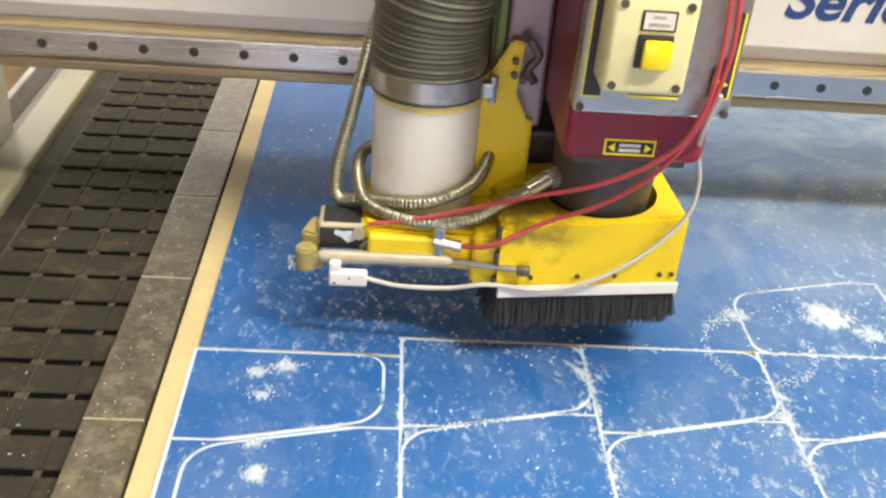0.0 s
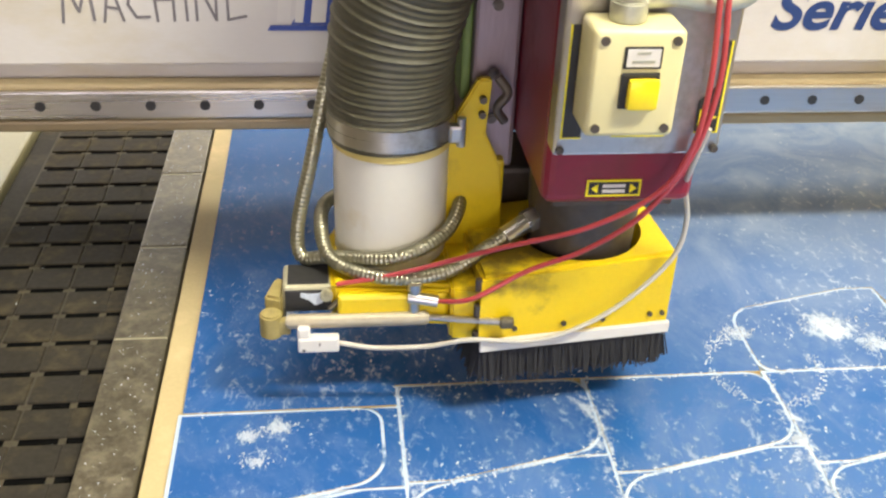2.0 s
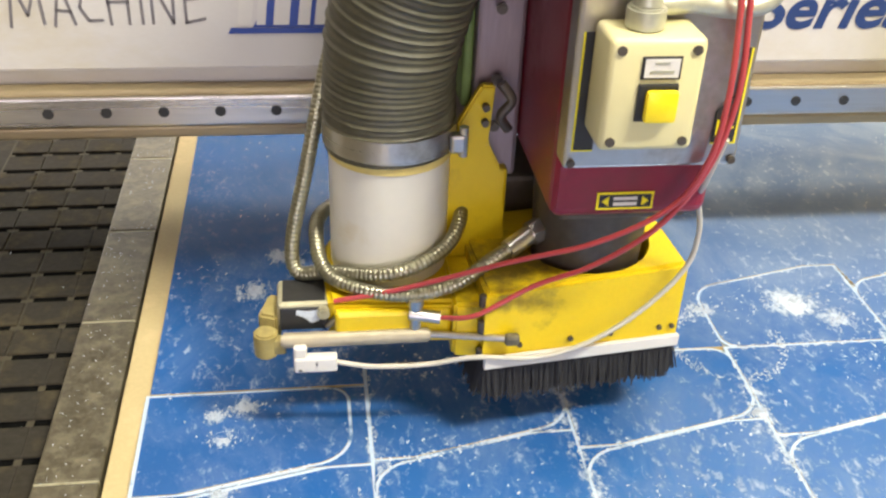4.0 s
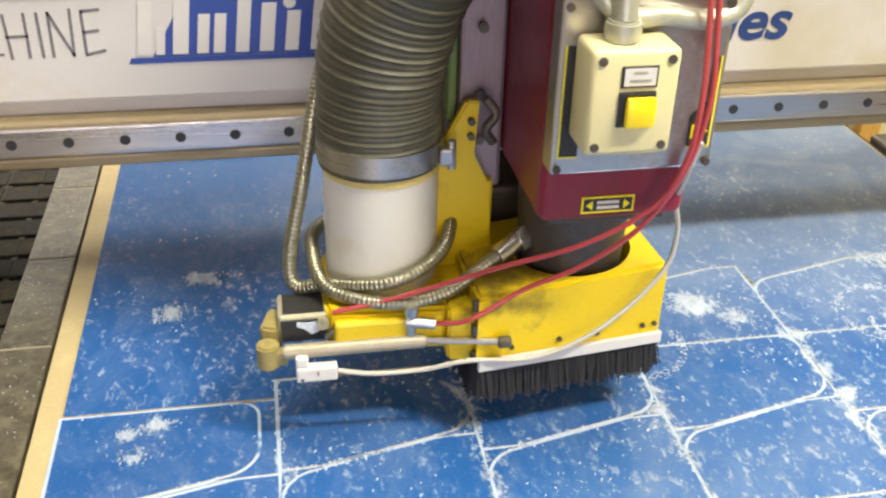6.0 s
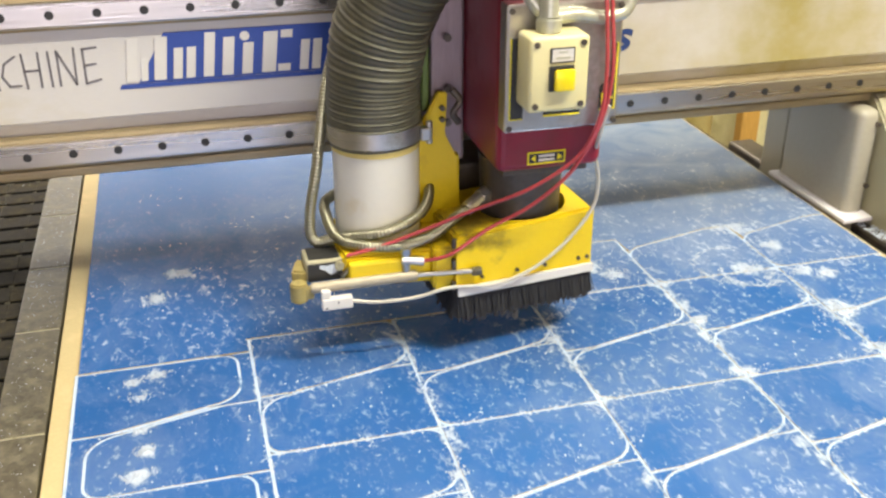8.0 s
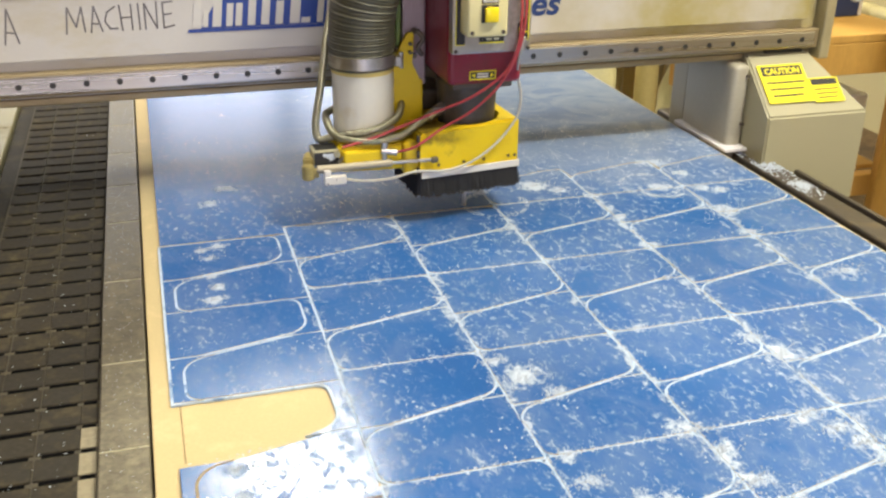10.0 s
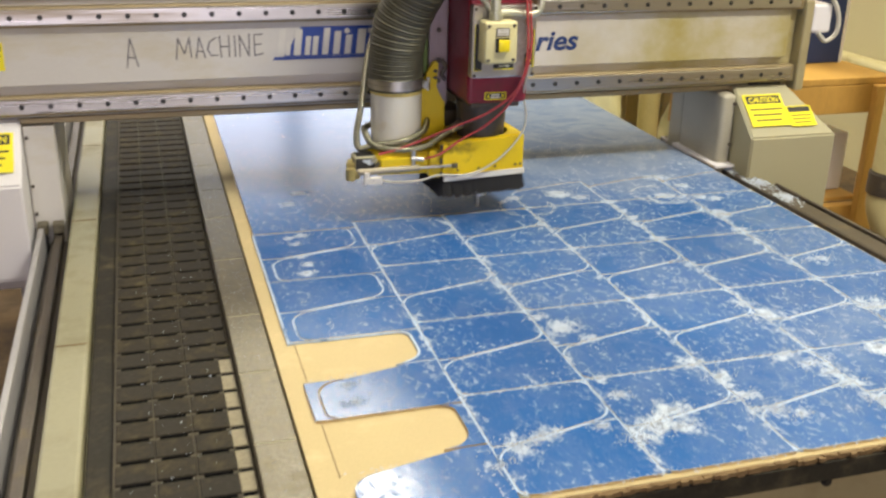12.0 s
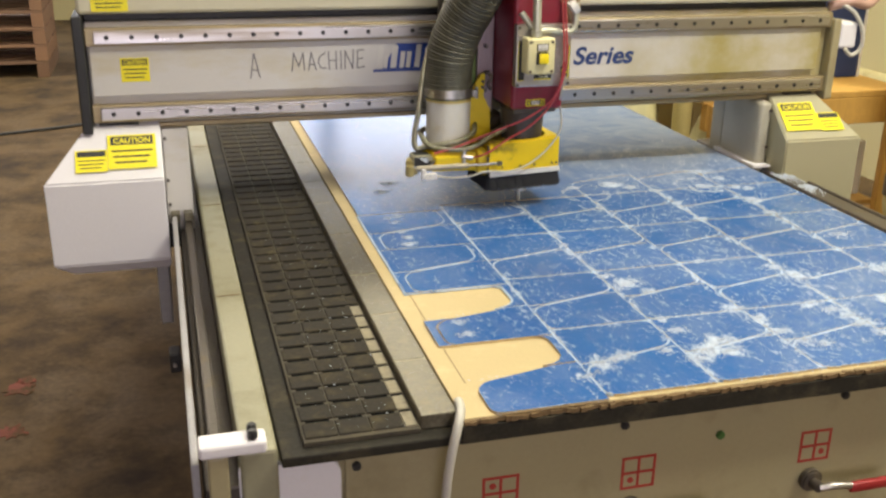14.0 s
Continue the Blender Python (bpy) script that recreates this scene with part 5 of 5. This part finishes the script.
loop = [(0.455, -0.09, 1.52), (0.425, -0.10, 1.42), (0.385, -0.115, 1.33), (0.350, -0.145, 1.25), (0.324, -0.19, 1.15), (0.309, -0.205, 1.085), (0.312, -0.215, 1.055), (0.34, -0.228, 1.062), (0.40, -0.256, 1.076), (0.45, -0.235, 1.090), (0.468, -0.19, 1.108), (0.445, -0.145, 1.10), (0.39, -0.125, 1.09), (0.343, -0.15, 1.085), (0.331, -0.19, 1.082), (0.342, -0.238, 1.064), (0.395, -0.268, 1.061), (0.45, -0.266, 1.066), (0.492, -0.250, 1.084), (0.518, -0.238, 1.094)]
line = resample(spline(loop, 14), 0.0011)
smooth(part("steel_conduit", sweep(line, 0.0068, 10, coil), FLEX, head, "coiled galvanised steel conduit"), 80)
smooth(part("conduit_fitting", join(rod((0.506, -0.244, 1.089), (0.532, -0.231, 1.100), 0.0095, seg=12), rod((0.528, -0.233, 1.098), (0.545, -0.226, 1.104), 0.012, seg=6)), STEEL, head))

# ---------------------------------------------------------------- things round the machine
bench = thing("workbench", "orange pine workbench frame beside the wall", "bench", at=(1.74, 2.45, 0))
part("top_rail", box(0.06, 1.06, 0, 0.05, 0.68, 0.80, 0.004), TIMBER, bench)
part("back_rail", box(0.06, 1.06, 0.75, 0.80, 0.68, 0.80, 0.004), TIMBER, bench)
part("side_rail", box(1.01, 1.06, 0.0505, 0.7495, 0.68, 0.80, 0.004), TIMBER, bench)
part("lower_rail", box(0.08, 1.01, 0.0, 0.05, 0.18, 0.27, 0.004), TIMBER, bench)
for x, w in ((0.066, 0.060), (0.97, 0.09)):
    for y in (-0.001, 0.72):
        part("leg", box(x, x + w, y - 0.04, y - 0.0015 if y < 0 else y + 0.029, 0, 0.80, 0.004), TIMBER, bench)
part("bench_top", box(0.04, 1.08, 0.0, 0.82, 0.8005, 0.83, 0.004), TIMBER, bench)
part("shelf", box(0.07, 1.04, 0.055, 0.74, 0.2705, 0.29, 0.003), TIMBER, bench)
SACKCLOTH = mat("pale_yellow_plastic", (0.66, 0.62, 0.36), 0.5, var=0.15, coarse=6, bump=0.4)
for k, (label, at, tall, wide) in enumerate((("pale yellow crumpled sack standing beside the bench", (1.545, 2.62, 0), 0.98, 0.105), ("pale yellow crumpled sack on the bench shelf", (1.955, 2.625, 0.2905), 0.46, 0.105))):
    sack = thing("dust_sack", label, "sack", "sacks by the bench", at)
    bm = bmesh.new()
    bmesh.ops.create_uvsphere(bm, u_segments=28, v_segments=22, radius=1)
    for v in bm.verts:
        lift_, a_ = v.co.z, math.atan2(v.co.y, v.co.x) + k
        r_ = (max(0.0, 1 - abs(lift_) ** 5) ** 0.5) * (wide + 0.008 * math.sin(5 * a_ + 3 * lift_) + 0.006 * math.sin(9 * a_ - 7 * lift_)) * (1.0 - 0.25 * max(0, lift_))
        v.co = (r_ * math.cos(a_), r_ * math.sin(a_), 0.5 * (lift_ + 1) * tall)
    smooth(part("bag", bm, SACKCLOTH, sack))
    smooth(part("tie", ring(0.05, 0.038, 24, tall * 0.955, tall * 0.975), DUCT, sack))
sheeting = thing("wall_sheeting", "pale cream ribbed plastic sheet standing behind the bench", "sheet", at=(1.30, 3.30, 0))
part("sheet", box(0, 1.05, 0, 0.012, 0, 1.0, 0.002), SACKCLOTH, sheeting)
for k in range(11):
    part("rib", box(0.02 + k * 0.1, 0.035 + k * 0.1, -0.010, -0.0005, 0.002, 0.998, 0.003), SACKCLOTH, sheeting)
post = thing("cardboard_tube", "tan cardboard tube standing on end beside the bench", "tube", at=(1.745, 2.56, 0))
smooth(part("tube", ring(0.042, 0.037, 28, 0, 1.05), mat("tan_cardboard", (0.42, 0.34, 0.13), 0.7, var=0.2), post))
panel = thing("notice_board", "dark blue board with a pale edge standing on the bench", "board", at=(2.62, 2.75, 0.832))
part("board", box(-0.14, 0.14, 0, 0.03, 0, 0.46, 0.004), BLUEPAINT, panel)
part("edging", box(0.141, 0.155, 0, 0.032, 0, 0.46, 0.002), PAPER, panel)
for x, z in ((2.1, 0.292), (2.38, 0.292), (2.64, 0.292)):
    b = thing("carton", "pale storage carton on the bench shelf", "box", "cartons", (x, 2.75, z))
    part("carton_body", box(-0.12, 0.12, -0.15, 0.15, 0, 0.26, 0.006), BOXWHITE if x > 2.3 else CREAM, b)
duct = thing("extraction_pipe", "yellowed dust extraction pipe with an elbow", "pipe", at=(2.62, 2.15, 0))
smooth(part("riser", rod((0, 0, 0.46), (0, 0, 4.5), 0.072, seg=28), DUCT, duct))
smooth(part("elbow", sweep(spline([(0, 0, 0.46), (0.005, -0.005, 0.36), (0.05, -0.05, 0.27), (0.16, -0.16, 0.24), (0.45, -0.45, 0.235)]), 0.075, 24), DUCT, duct))
smooth(part("collar", rod((0, 0, 0.42), (0, 0, 0.52), 0.082, seg=28, bevel=0.008), DARKSTEEL, duct))
smooth(part("foot", rod((0.30, -0.30, 0), (0.30, -0.30, 0.17), 0.05, seg=20), DARKSTEEL, duct))
smooth(tagged(part("wall_cable", sweep(spline([(3.66, 1.2, 1.1), (3.66, 1.8, 0.95), (3.65, 2.5, 0.9), (3.66, 3.2, 1.0)]), 0.02), BLACK), "black cable fixed along the wall", "cable"))
pipe_r = thing("wall_pipe", "brown pipe run along the wall", "pipe", at=(3.64, 0, 0.62))
smooth(part("run", rod((0, -1, 0), (0, 6, 0), 0.04, seg=16), DUCT, pipe_r))
# pallets far off and a cable on the floor
for i in range(2):
    for k in range(7):
        pal = thing("pallet", "stacked brown timber pallet on the floor", "pallet", "pallet stacks", (-2.0 - i * 1.5, 8.6 + i * 0.6, k * 0.145))
        for j in range(5):
            part("slat", box(-0.6, 0.6, -0.5 + j * 0.22, -0.38 + j * 0.22, 0.118, 0.142, 0.002), PALLET, pal)
        for j in range(3):
            part("bearer", box(-0.6 + j * 0.55, -0.5 + j * 0.55, -0.5, 0.5, 0.001, 0.117, 0.002), PALLET, pal)
smooth(tagged(part("floor_cable", sweep(spline([(-3.4, 6.2, 0.012), (-2.4, 6.4, 0.012), (-1.9, 5.9, 0.012), (-1.3, 6.0, 0.012), (-0.6, 6.3, 0.012)]), 0.010), BLACK), "black cable lying on the floor", "cable"))

# ---------------------------------------------------------------- rubber pads of the vacuum bed
pad_big = part("pad", box(-0.0256, 0.0256, -0.0222, 0.0222, 0, 0.0054, 0.0012, seg=1), POD, table)
pad_slim = part("pad", box(-0.0105, 0.0105, -0.0222, 0.0222, 0, 0.0054, 0.0012, seg=1), POD, table)
pad_pale = part("pad", box(-0.0105, 0.0105, -0.0222, 0.0222, 0, 0.0054, 0.0012, seg=1), PODPALE, table)
mesh_big, mesh_slim, mesh_pale = pad_big.data, pad_slim.data, pad_pale.data
for ob in (pad_big, pad_slim, pad_pale):
    bpy.data.objects.remove(ob)
part("pad_field", box(-0.2755, -0.0915, 0.022, 3.06, 0.8706, 0.8790, 0.001), BEDDUST, table)
# no recesses cut: raised black bars stand for the shaded slots
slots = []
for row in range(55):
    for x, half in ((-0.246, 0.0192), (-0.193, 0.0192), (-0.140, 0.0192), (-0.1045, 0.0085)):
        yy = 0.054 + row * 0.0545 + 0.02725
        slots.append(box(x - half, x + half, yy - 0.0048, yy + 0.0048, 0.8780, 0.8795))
tagged(part("vacuum_slot", join(*slots), SLOTSHADE, table, "black bars painted as the shade in the slots between the pads"), kind="stuff")
rng = random.Random(8)
for row in range(55):
    for col, x in enumerate((-0.246, -0.193, -0.140, -0.1045)):
        me = mesh_big if col < 3 else (mesh_pale if row < 9 else mesh_slim)
        pad = new("pad", me)
        pad.parent = table
        pad.location = (x + rng.uniform(-0.0006, 0.0006), 0.054 + row * 0.0545, 0.8765 + rng.uniform(-0.0008, 0.0))


def motions():
    walk(gantry, [(t, pose(0, y, 0)) for t, y in GANTRY])
    walk(head, [(t, pose(x, y, 0)) for (t, x), (_, y) in zip(HEAD, GANTRY)])


motions()
